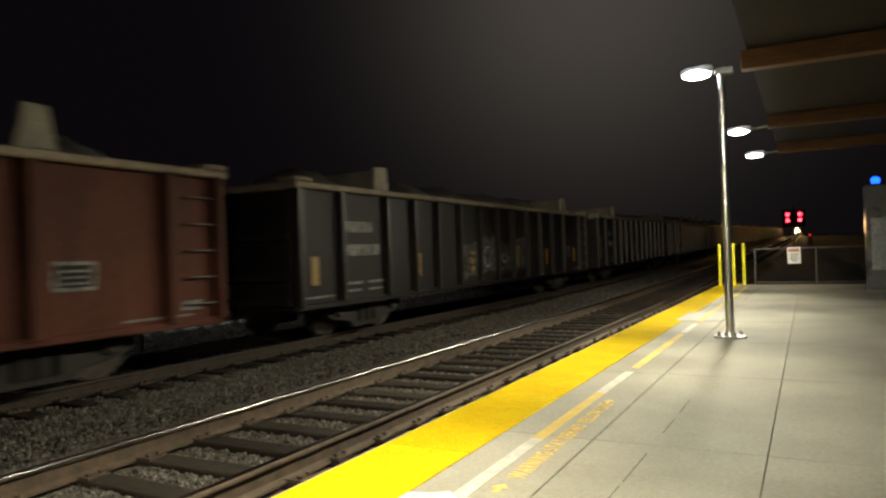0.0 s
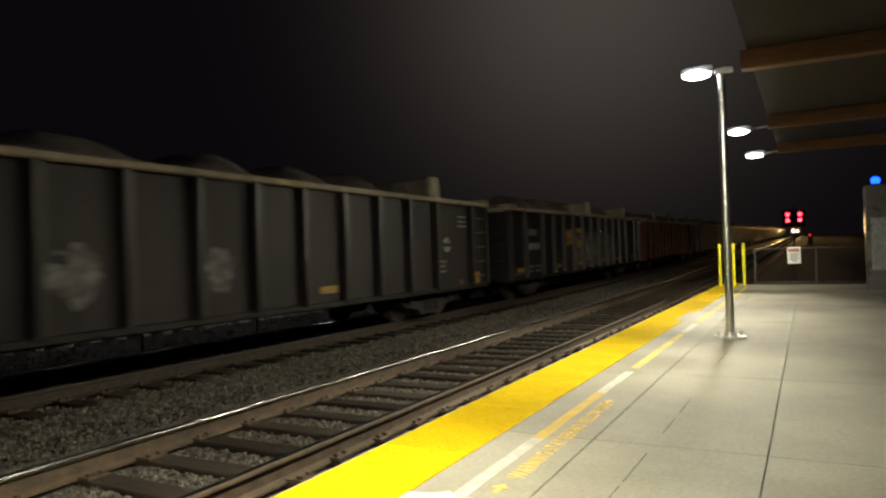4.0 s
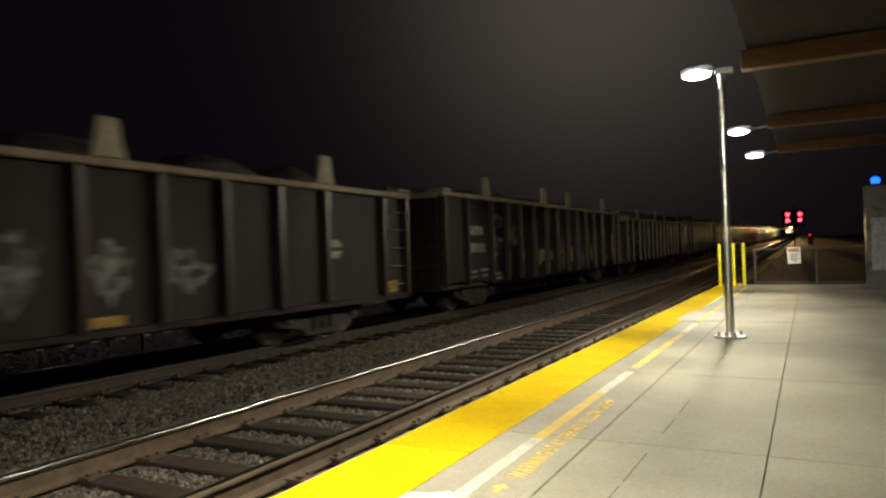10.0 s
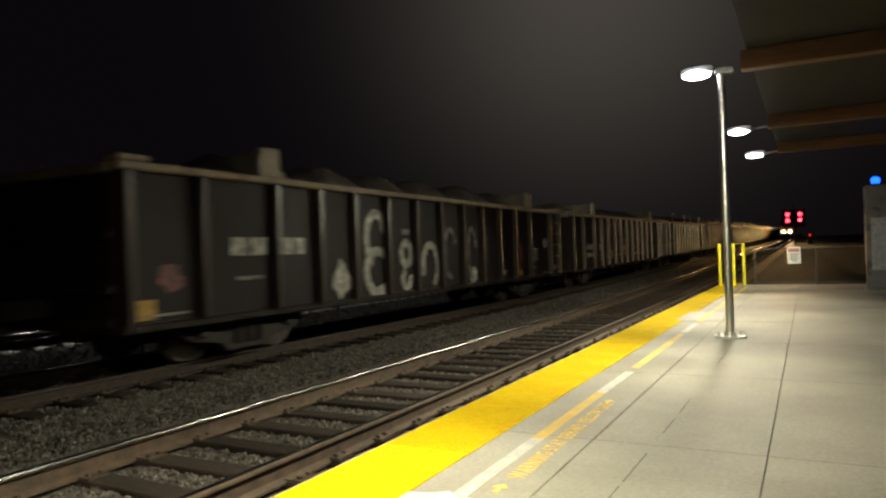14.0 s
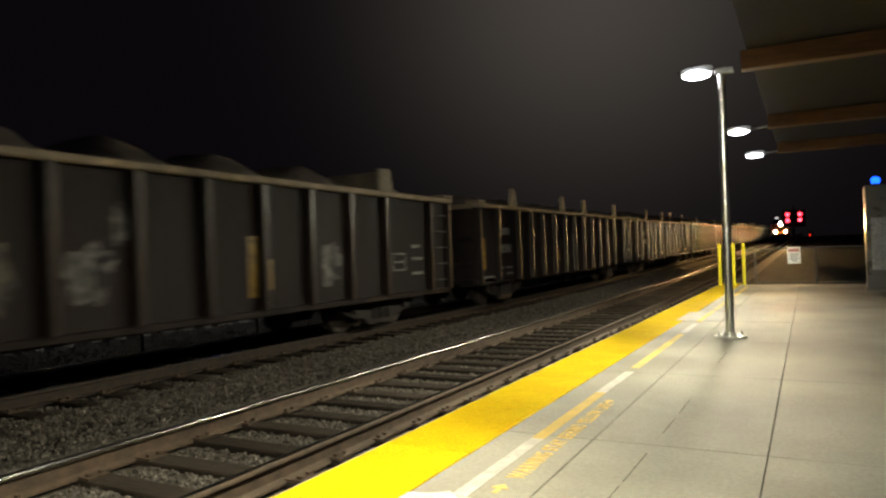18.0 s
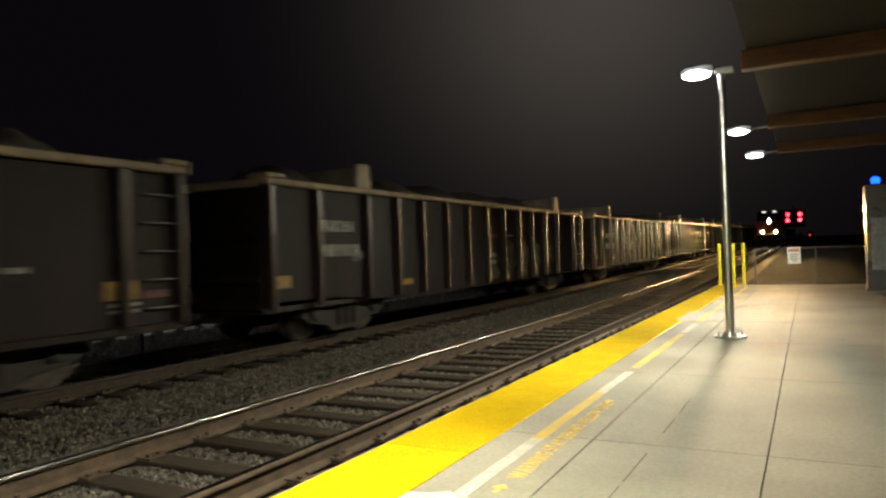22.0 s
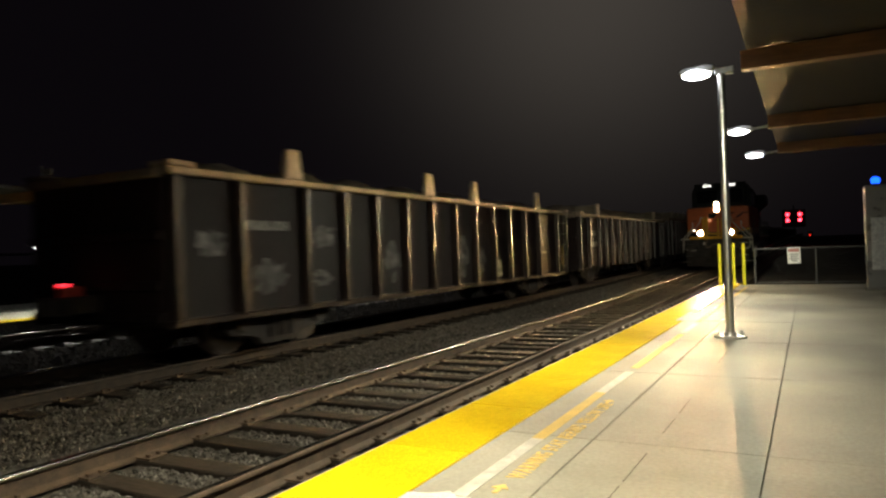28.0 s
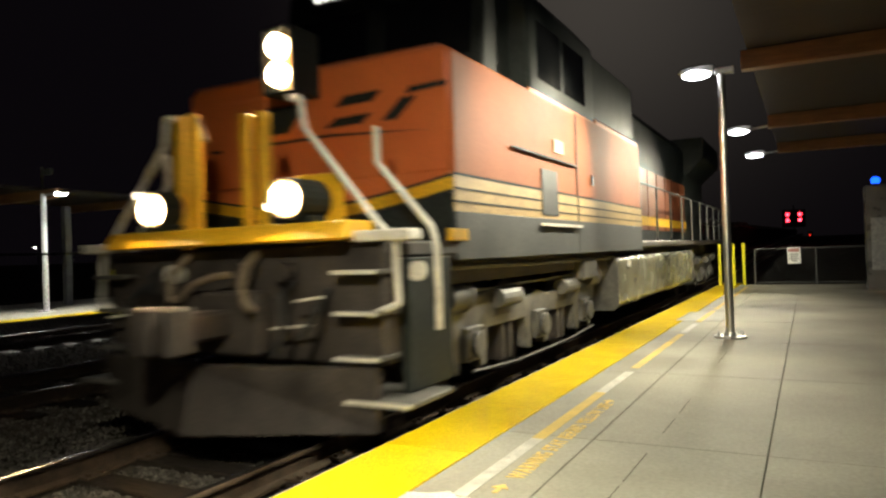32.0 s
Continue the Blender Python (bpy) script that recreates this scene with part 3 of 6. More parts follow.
def far_posts():
    p = thing("beacon_post", "slim dark post with a dim blue lamp opposite", "post")
    part("tube", Shape().rod((-20.2, 20.9, FARP), (-20.2, 20.9, 2.84), 0.045, 10), FENCE_GREY, p, smooth=True)
    part("beacon", Shape().ball((-20.2, 20.9, 2.92), 0.08, 10, 6), BLUE_DIM, p, "dim blue lamp", smooth=True)
    b = thing("short_post", "short thin pale post on the opposite platform", "post")
    part("tube", Shape().rod((-22.4, 19.2, FARP), (-22.4, 19.2, 1.02), 0.030, 10), POLE_PALE, b, smooth=True)
    part("foot", Shape().rod((-22.4, 19.2, FARP), (-22.4, 19.2, FARP + 0.02), 0.09, 12), POLE_PALE, b)


far_posts()


def ticket_post():
    t = thing("ticket_validator", "yellow ticket-reader post on the opposite platform", "ticket reader")
    x, y = -20.3, 15.6
    part("stem", Shape().box(x - 0.04, x + 0.04, y - 0.04, y + 0.04, FARP, 1.15), LOCO_YELLOW, t, bevel=0.01)
    part("foot", Shape().box(x - 0.2, x + 0.2, y - 0.15, y + 0.15, FARP, FARP + 0.06), YELLOW_POST, t, bevel=0.01)
    h = part("reader_head", Shape().rod((x, y - 0.1, 1.32), (x, y + 0.1, 1.32), 0.19, 16), GREY_PAINT, t, "round grey reader head", smooth=True)
    part("display", Shape().box(x - 0.09, x + 0.09, y - 0.106, y - 0.101, 1.31, 1.37), DIM_DISPLAY, h, "small lit display")
    part("side_box", Shape().box(x - 0.75, x - 0.55, y - 0.1, y + 0.1, 1.05, 1.25), YELLOW_POST, t, bevel=0.01)
    part("side_arm", Shape().box(x - 0.60, x - 0.05, y - 0.02, y + 0.02, 1.08, 1.12), YELLOW_POST, t)
    for x in (-17.62, -17.33, -17.05):
        p = thing("yellow_post", "slim yellow post at the opposite platform end", "post", "opposite end posts")
        part("tube", Shape().rod((x, 24.4, FARP), (x, 24.4, 1.5), 0.035, 10), OLIVE_POST, p, smooth=True)
    r = thing("end_rail", "yellow guard rail at the opposite platform end", "rail")
    part("rail_bar", Shape().rod((-17.7, 24.4, 1.45), (-17.0, 24.4, 1.45), 0.03, 8), OLIVE_POST, r)
    s = thing("lit_sign", "small white illuminated sign beyond the platform", "sign")
    part("sign_box", Shape().box(-41.2, -39.2, 36.0, 36.2, 3.3, 3.8), BLACK, s, bevel=0.02)
    for k, w in enumerate((0.26, 0.19, 0.21, 0.18, 0.2, 0.22)):
        x0 = -41.1 + k * 0.30
        part("letter_bar", Shape().box(x0, x0 + w, 35.985, 35.998, 3.44, 3.64 if k in (0, 4, 5) else 3.58), SIGN_GLOW, s)


ticket_post()


# ---- town beyond ----
def street_light(x, y, z, r):
    s = thing("street_lamp", "distant lit lamp on a dark pole", "street lamp", "town lamps")
    part("pole", Shape().rod((x, y + 0.3, -0.3), (x, y + 0.3, z), 0.07, 6), BLACK, s)
    part("lantern", Shape().ball((x, y, z), r * 0.62, 10, 6, 0.5), TOWN_GLOW, s, "glowing lantern", smooth=True)


NEAR_TOWN = [(-63.9, 39.3, 3.3, 0.22), (-68.9, 49.7, 3.7, 0.24), (-62.6, 71.4, 3.3, 0.30), (-62.0, 78.5, 3.8, 0.36), (-55.2, 71.0, 4.2, 0.50), (-63.9, 83.3, 3.6, 0.40), (-59.5, 92.5, 3.8, 0.38),
             (-61.9, 102.8, 4.6, 0.44), (-51.7, 91.4, 4.9, 0.62), (-50.2, 103.5, 4.1, 0.64), (-49.9, 114.6, 5.0, 0.60), (-45.2, 109.0, 3.6, 0.55)]
FAR_TOWN = [(-50.0, 55.9, 3.2, 0.14), (-53.8, 65.8, 1.3, 0.12), (-45.4, 83.5, 3.1, 0.18), (-46.0, 88.8, 3.3, 0.17), (-39.6, 80.8, 2.6, 0.22), (-41.0, 96.6, 2.1, 0.30), (-36.6, 103.7, 4.2, 0.30), (-36.0, 114.5, 4.3, 0.28),
            (-60.8, 97.6, 3.4, 0.14), (-58.3, 110.6, 3.1, 0.14), (-49.3, 107.2, 2.9, 0.14)]
for spot in NEAR_TOWN + FAR_TOWN:
    street_light(*spot)



def town_blocks():
    """Low dark buildings, a wall and hedges beyond the far platform."""
    rng = random.Random(21)
    for x, y, w, d, h, lit in ((-62, 112, 18.5, 8, 4.5, 3), (-46, 128, 12, 8, 3.6, 4)):
        b = thing("low_building", "low dark building with a few lit windows", "building", "town buildings")
        part("wall", Shape().box(x, x + w, y, y + d, -0.3, h), TOWN_WALL, b)
        part("roof", Shape().box(x - 0.3, x + w + 0.3, y - 0.3, y + d + 0.3, h, h + 0.35), TOWN_ROOF, b, "flat roof")
        n = int(w // 2.4)
        for k in range(n):
            x0 = x + 0.7 + k * (w - 1.0) / n
            win = part("window", Shape().box(x0, x0 + 1.2, y - 0.04, y + 0.02, 2.1, 3.2), TOWN_FRAME, b)
            part("pane", Shape().box(x0 + 0.08, x0 + 1.12, y - 0.05, y - 0.041, 2.18, 3.12), WINDOW_GLOW if (k * 7 + lit) % 5 < lit * 0.5 else GLASS_DARK, win)
    b = thing("low_building", "grey building with yellow-green lit window strips", "building", "town buildings")
    part("wall", Shape().box(-97, -78.5, 118, 126, -0.3, 5.6), TOWN_WALL, b)
    part("roof", Shape().box(-97.3, -78.2, 117.7, 126.3, 5.6, 5.9), TOWN_ROOF, b, "flat roof")
    for x0, n, lit in ((-95.8, 4, True), (-89.5, 5, True), (-84.5, 4, False)):
        for k in range(n):
            win = part("window", Shape().box(x0 + k * 0.62, x0 + k * 0.62 + 0.58, 117.95, 118.02, 3.9, 5.0), TOWN_FRAME, b)
            part("pane", Shape().box(x0 + k * 0.62 + 0.05, x0 + k * 0.62 + 0.53, 117.93, 117.949, 3.97, 4.93), WINDOW_GLOW if lit and k != 2 else GLASS_DARK, win)
    sign = thing("lit_fascia_sign", "long white lit sign along a low roof edge", "sign")
    part("box", Shape().box(-48.4, -44.0, 111.62, 111.70, 3.46, 4.04), BLACK, sign, bevel=0.02)
    for k in range(9):
        part("letter_bar", Shape().box(-48.2 + k * 0.46, -47.84 + k * 0.46, 111.60, 111.619, 3.56, 3.94 if k % 3 else 3.86), FASCIA_GLOW, sign)
    part("door", Shape().box(-92.4, -91.2, 117.94, 118.01, -0.3, 2.2), TOWN_FRAME, b)
    for k, (x, y) in enumerate(((-59.5, 70.0), (-56.6, 71.5), (-53.5, 72.5))):
        c = thing("parked_car", "dark car parked under the town lamps", "car", "parked cars")
        part("body", Shape().prism([(y, 0.05), (y + 4.4, 0.05), (y + 4.4, 0.65), (y + 3.5, 0.75), (y + 2.9, 1.25), (y + 1.0, 1.3), (y + 0.3, 0.75), (y, 0.65)], x, x + 1.7, "x"), (TOWN_ROOF, SIGN_RED, TOWN_FRAME)[k], c, bevel=0.05)
        for wy in (y + 0.8, y + 3.5):
            for wx in (x - 0.01, x + 1.51):
                part("wheel", Shape().rod((wx, wy, 0.02), (wx + 0.2, wy, 0.02), 0.32, 14), RUBBER, c)
        part("rear_window", Shape().box(x + 0.2, x + 1.5, y + 0.55, y + 0.6, 0.8, 1.2), GLASS_DARK, c)
        for lx in (x + 0.12, x + 1.38):
            part("tail_light", Shape().box(lx, lx + 0.2, y - 0.02, y + 0.01, 0.48, 0.62), SIGN_RED, c, "red tail light")
    w = thing("boundary_wall", "long low concrete wall beside the car park", "wall")
    for k in range(16):
        part("wall_panel", Shape().box(-52 + k * 2.0, -50.03 + k * 2.0, 74 + k * 0.55, 74.2 + k * 0.55, -0.3, 0.75), CONCRETE_DARK, w)
    for k in range(5):
        x, y = -50 + k * 6.3, 73.0 + k * 1.7
        hedge = thing("shrub", "dark leafy shrub by the low wall", "shrub", "shrubs")
        leaves = Shape()
        for _ in range(420):
            a, r, z = rng.uniform(0, 6.28), rng.random() ** 0.5, rng.random()
            c = Vector((x + 1.6 * r * math.cos(a) * (1 - 0.4 * z), y + 0.9 * r * math.sin(a), -0.25 + 1.6 * z * (1 - 0.35 * r) * (0.7 + 0.3 * math.sin(a * 3 + k))))
            e = Euler((rng.uniform(0, 6), rng.uniform(0, 6), rng.uniform(0, 6))).to_matrix()
            leaves.add([c + e @ Vector(p) for p in ((0.16, 0, 0), (0, 0.09, 0.02), (-0.16, 0, 0), (0, -0.09, 0.02))], [(0, 1, 2, 3)])
        part("leaves", leaves, LEAF, hedge)
        part("stem", Shape().rod((x, y, -0.3), (x, y, 0.6), 0.06, 6), TIMBER, hedge)


TOWN_WALL = mat("dark_stucco", (0.10, 0.095, 0.085), (0.16, 0.15, 0.135), 0.9, scale=1)
TOWN_ROOF = mat("dark_roofing", (0.03, 0.03, 0.03), (0.05, 0.05, 0.05), 0.9)
TOWN_FRAME = mat("window_frame_paint", (0.12, 0.12, 0.12), (0.2, 0.2, 0.2), 0.6)
GLASS_DARK = mat("unlit_window_glass", (0.006, 0.007, 0.008), (0.012, 0.012, 0.013), 0.1)
LEAF = mat("dark_leaf", (0.025, 0.045, 0.015), (0.06, 0.09, 0.03), 0.7, scale=6)
town_blocks()


# ---- gondola train ----
CAR, PITCH = 16.3, 17.736
RIBS = [-0.12, -0.95, -2.7, -3.85] + [-4.96 - k * 1.09 for k in range(7)] + [-12.5, -13.55, -15.0, -16.15]
PAINTS = {
    "rust": mat("rust_red_car_paint", (0.058, 0.017, 0.010), (0.135, 0.043, 0.026), 0.7, scale=0.55, fine=14, rand=0.1, stretch=(3, 3, 0.7), spec=0.22),
    "black": mat("black_car_paint", (0.0062, 0.0048, 0.0055), (0.023, 0.0168, 0.0176), 0.6, scale=0.5, fine=14, rand=0.2, stretch=(3, 3, 0.7), spec=0.22),
    "brown": mat("dark_brown_car_paint", (0.0054, 0.0033, 0.0033), (0.0176, 0.0103, 0.0098), 0.65, scale=0.5, fine=14, rand=0.25, stretch=(3, 3, 0.7), spec=0.22),
    "grey": mat("charcoal_car_paint", (0.0075, 0.0067, 0.0086), (0.0209, 0.0168, 0.0193), 0.6, scale=0.5, fine=14, rand=0.2, stretch=(3, 3, 0.7), spec=0.22),
}
RIB_PAINT = {
    "rust": PAINTS["rust"],
    "black": mat("scuffed_black_rib", (0.0063, 0.0048, 0.0051), (0.0192, 0.0143, 0.0138), 0.42, scale=6, fine=40, rand=0.2, spec=0.3),
    "brown": mat("scuffed_brown_rib", (0.0085, 0.0057, 0.005), (0.0262, 0.0167, 0.0141), 0.36, scale=6, fine=40, rand=0.2, spec=0.3),
    "grey": mat("scuffed_grey_rib", (0.0099, 0.0094, 0.0094), (0.0273, 0.0238, 0.0218), 0.42, scale=6, fine=40, rand=0.2, spec=0.3),
}
DUST = mat("dusty_tan_steel", (0.20, 0.160, 0.118), (0.335, 0.275, 0.205), 0.75, scale=3, fine=30, rand=0.12)
DUST_DIM = mat("weathered_board", (0.14, 0.12, 0.09), (0.24, 0.21, 0.16), 0.8, scale=3, fine=30, rand=0.15)
SPRAY_MIST = mat("misty_grey_spray_paint", (0.065, 0.062, 0.06), (0.19, 0.18, 0.17), 0.6, scale=5, fine=30)
PLATE = mat("pale_stake_plate", (0.22, 0.195, 0.155), (0.36, 0.325, 0.265), 0.7, scale=4, fine=30, rand=0.15)
LOAD = mat("dark_earth_load", (0.10, 0.082, 0.07), (0.22, 0.185, 0.155), 0.95, scale=2.5, fine=18, bump=0.8, dist=0.03, rand=0.2)
TRUCK = mat("grimy_truck_steel", (0.012, 0.009, 0.008), (0.032, 0.024, 0.019), 0.75, scale=5, fine=40)
WHEEL = mat("worn_wheel_steel", (0.06, 0.05, 0.045), (0.14, 0.12, 0.10), 0.5, 0.6, scale=6)
MARK_WHITE = mat("faded_white_stencil", (0.16, 0.16, 0.15), (0.42, 0.42, 0.39), 0.7, scale=7, fine=50)
MARK_YELLOW = mat("yellow_reflector", (0.26, 0.145, 0.012), (0.46, 0.27, 0.025), 0.4, scale=8, fine=50)
SPRAY_PALE = mat("pale_spray_paint", (0.030, 0.028, 0.028), (0.125, 0.12, 0.115), 0.6, scale=5, fine=30)
SPRAY_CREAM = mat("cream_spray_paint", (0.30, 0.29, 0.24), (0.50, 0.49, 0.42), 0.6, scale=6, fine=30)
SPRAY_OLIVE = mat("olive_tan_spray_paint", (0.075, 0.064, 0.036), (0.17, 0.145, 0.085), 0.6, scale=4, fine=30)
SPRAY_RED = mat("red_spray_paint", (0.14, 0.02, 0.02), (0.26, 0.05, 0.04), 0.6, scale=4, fine=30)
SPRAY_BLUE = mat("blue_spray_paint", (0.03, 0.045, 0.10), (0.08, 0.11, 0.2), 0.6, scale=4, fine=30)
EOT_RED = glow("rear_marker_glow", (1.0, 0.04, 0.06), 3)
MARKER_ORANGE = mat("orange_marker_case", (0.42, 0.05, 0.03), (0.55, 0.08, 0.04), 0.5)


def worn(m, size, low, high):
    """A thin, patchy coat: the dark paint below shows through where it is thin."""
    nt = m.node_tree
    co, n = nt.nodes.new("ShaderNodeTexCoord"), nt.nodes.new("ShaderNodeTexNoise")
    n.inputs["Scale"].default_value, n.inputs["Detail"].default_value = size, 4
    nt.links.new(co.outputs["Object"], n.inputs["Vector"])
    r = nt.nodes.new("ShaderNodeMapRange")
    r.inputs["From Min"].default_value, r.inputs["From Max"].default_value = 0.36, 0.62
    r.inputs["To Min"].default_value, r.inputs["To Max"].default_value = low, high
    nt.links.new(n.outputs["Fac"], r.inputs["Value"])
    mix = nt.nodes.new("ShaderNodeMix")
    mix.data_type = "RGBA"
    mix.inputs["A"].default_value = (0.013, 0.010, 0.010, 1)
    socket = nt.nodes["Principled BSDF"].inputs["Base Color"]
    nt.links.new(socket.links[0].from_socket, mix.inputs["B"])
    nt.links.new(r.outputs[0], mix.inputs["Factor"])
    nt.links.new(mix.outputs["Result"], socket)


for coat, size, low, high in ((SPRAY_MIST, 5, 0.0, 0.85), (SPRAY_PALE, 5, 0.0, 0.9), (SPRAY_OLIVE, 4, 0.05, 0.9), (SPRAY_RED, 5, 0.1, 0.95), (SPRAY_BLUE, 5, 0.1, 0.9), (SPRAY_CREAM, 8, 0.35, 1.0), (MARK_WHITE, 22, 0.25, 1.0), (MARK_YELLOW, 14, 0.55, 1.0)):
    worn(coat, size, low, high)
PRIMED = {}


def once(key, make):
    if key not in PRIMED:
        PRIMED[key] = make()
    return PRIMED[key]


def load_mesh(seed):
    rng = random.Random(seed)
    ph = [rng.uniform(0, 6) for _ in range(4)]
    nx, ny, s = 10, 60, Shape()
    vs = []
    hi = rng.uniform(0.58, 0.82)
    for j in range(ny + 1):
        y = -0.25 - j * (CAR - 0.5) / ny
        for i in range(nx + 1):
            u = i / nx * 2 - 1
            hump = 0.42 + 0.58 * abs(math.sin(y * 1.48 + ph[0] + 0.5 * math.sin(y * 0.6 + ph[1])))
            z = 2.38 + hi * (1 - abs(u) ** 2.2) * hump * min(1, j / 5, (ny - j) / 5) + 0.07 * noise.noise((u * 3 + seed, y * 1.9, 0)) + 0.05 * noise.noise((u * 9, y * 6, seed))
            vs.append((u * 1.30, y, z))
    n = nx + 1
    s.add(vs, [(j * n + i, (j + 1) * n + i, (j + 1) * n + i + 1, j * n + i + 1) for j in range(ny) for i in range(nx)])
    return s.mesh("load", LOAD, 0, True)


def side_mesh(paint, belly, up):
    s = Shape()
    low = 0.56
    if belly:
        prof = [(-0.02, 0.74), (-1.5, 0.74), (-3.7, low), (-12.6, low), (-14.8, 0.74), (-16.28, 0.74), (-16.28, 2.53 + up), (-0.02, 2.53 + up)]
    else:
        prof = [(-0.02, 0.60), (-16.28, 0.60), (-16.28, 2.53 + up), (-0.02, 2.53 + up)]
    return s.prism(prof, 1.355, 1.375, "x").mesh("side_sheet", PAINTS[paint])


def truck_frame_mesh():
    s = Shape()
    prof = [(-1.25, 0.42), (-1.05, 0.30), (-0.55, 0.22), (-0.42, 0.10), (0.42, 0.10), (0.55, 0.22), (1.05, 0.30), (1.25, 0.42), (1.25, 0.62), (0.9, 0.66), (0.45, 0.82), (-0.45, 0.82), (-0.9, 0.66), (-1.25, 0.62)]
    s.prism(prof, 0.95, 1.10, "x")
    for y in (-0.875, 0.875):
        s.rod((1.02, y, 0.46), (1.16, y, 0.46), 0.13, 12)
    return s.mesh("side_frame", TRUCK, 0.012)


def wheel_mesh():
    s = Shape()
    for sx in (-1, 1):
        s.rod((sx * 0.70, 0, 0), (sx * 0.80, 0, 0), 0.455, 24)
        s.rod((sx * 0.68, 0, 0), (sx * 0.70, 0, 0), 0.485, 24)
        s.rod((sx * 0.80, 0, 0), (sx * 0.815, 0, 0), 0.17, 12)
    s.rod((-1.0, 0, 0), (1.0, 0, 0), 0.075, 10)
    return s.mesh("wheelset", WHEEL, 0, True)


def blob(rng, y, z, w, h, n=11, x=1.380):
    """An uneven painted patch on the car's side."""
    pts = []
    for k in range(n):
        a = 2 * math.pi * k / n
        r = rng.uniform(0.55, 1.05)
        pts.append((y + w / 2 * r * math.cos(a), z + h / 2 * r * math.sin(a)))
    return Shape().prism(pts, x - 0.004, x, "x")


def ring(y, z, w, h, t, x=1.380, a0=0.0, a1=6.2832, n=18):
    """A brushed stroke that bends round."""
    s = Shape()
    for k in range(n):
        a, b = a0 + (a1 - a0) * k / n, a0 + (a1 - a0) * (k + 1) / n
        q = [(y + (w / 2 - d) * math.cos(c), z + (h / 2 - d) * math.sin(c)) for c, d in ((a, 0), (b, 0), (b, t), (a, t))]
        s.prism(q, x - 0.004, x, "x")
    return s


def bars(y, z, n, w, h, gap=0.35, x=1.381):
    s = Shape()
    for k in range(n):
        s.box(x - 0.004, x, y + k * (w / n), y + (k + 1 - gap) * (w / n), z, z + h)
    return s


# markings of single cars: Y yellow, W white, B lettering bars, M grey mist, C cream, P pale, R red, L blue-grey, G olive, D round sign, O loop, X outlined panel
OWN = {}
OWN[5] = [("B", -14.95, -13.95, 1.84, 2.05), ("B", -15.0, -13.85, 1.41, 1.63), ("W", -14.9, -14.4, 0.91, 0.97), ("W", -14.17, -13.77, 0.93, 1.0), ("W", -14.9, -14.4, 0.79, 0.84), ("W", -14.12, -13.78, 0.79, 0.85),
    ("M", -13.42, -12.7, 2.0, 2.42), ("M", -13.42, -12.7, 1.45, 1.86), ("M", -13.4, -12.95, 1.25, 1.40), ("W", -13.43, -12.8, 0.68, 0.74), ("W", -13.43, -12.9, 0.80, 0.85)]
OWN[10] = [("B", -14.94, -14.07, 1.86, 2.04), ("B", -14.99, -13.95, 1.38, 1.60), ("W", -15.01, -14.56, 0.95, 1.01), ("W", -14.40, -13.92, 0.95, 1.0), ("W", -15.02, -14.65, 0.80, 0.86), ("W", -14.36, -13.93, 0.79, 0.84),
    ("Y", -15.90, -15.74, 0.97, 1.77), ("W", -16.18, -15.2, 0.75, 0.80), ("Y", -12.56, -12.38, 0.98, 1.41), ("M", -12.45, -12.15, 2.25, 2.42), ("W", -8.37, -8.25, 0.63, 1.88), ("Y", -10.05, -9.88, 1.04, 1.38), ("C", -6.03, -5.7, 1.12, 1.79)]
OWN[12] = [("Y", -0.25, -0.06, 0.88, 1.78), ("X", -2.21, -1.80, 0.73, 1.08), ("W", -1.41, -0.98, 0.76, 0.80), ("W", -1.73, -1.42, 0.82, 0.86), ("W", -1.73, -1.42, 0.94, 0.98), ("Y", -3.07, -2.88, 0.81, 1.36),
    ("Y", -15.8, -15.62, 0.95, 1.8), ("P", -11.4, -10.6, 1.1, 1.9), ("Y", -9.0, -8.84, 0.9, 1.4)]
OWN[11] = [("Y", -16.12, -15.98, 0.93, 1.79), ("G", -13.42, -12.65, 0.85, 1.88), ("G", -12.38, -11.65, 0.83, 1.80), ("W", -15.0, -14.5, 1.75, 1.82), ("W", -14.4, -13.9, 1.74, 1.81), ("C", -15.9, -15.4, 0.70, 1.15),
    ("M", -11.4, -10.7, 0.9, 1.85), ("G", -10.3, -9.6, 0.9, 1.8), ("M", -9.2, -8.5, 0.9, 1.7), ("Y", -6.0, -5.84, 0.95, 1.4), ("X", -2.4, -1.9, 1.1, 1.45)]
OWN[14] = [("B", -14.6, -13.54, 1.30, 1.51), ("W", -13.36, -12.91, 1.0, 1.07), ("W", -13.37, -12.91, 0.85, 0.91), ("X", -12.40, -12.05, 0.77, 1.07), ("W", -12.40, -12.10, 1.87, 1.93), ("V", -11.89, -11.4, 1.11, 1.80), ("V", -11.3, -10.85, 1.11, 1.80),
    ("V", -10.70, -9.94, 0.72, 1.78), ("Y", -11.57, -11.10, 0.85, 0.98), ("Y", -8.40, -8.01, 0.83, 0.96), ("Y", -5.54, -5.07, 0.83, 0.96), ("C", -8.19, -8.05, 1.26, 2.0), ("R", -7.2, -6.8, 1.05, 1.15), ("R", -6.3, -5.9, 1.05, 1.15)]
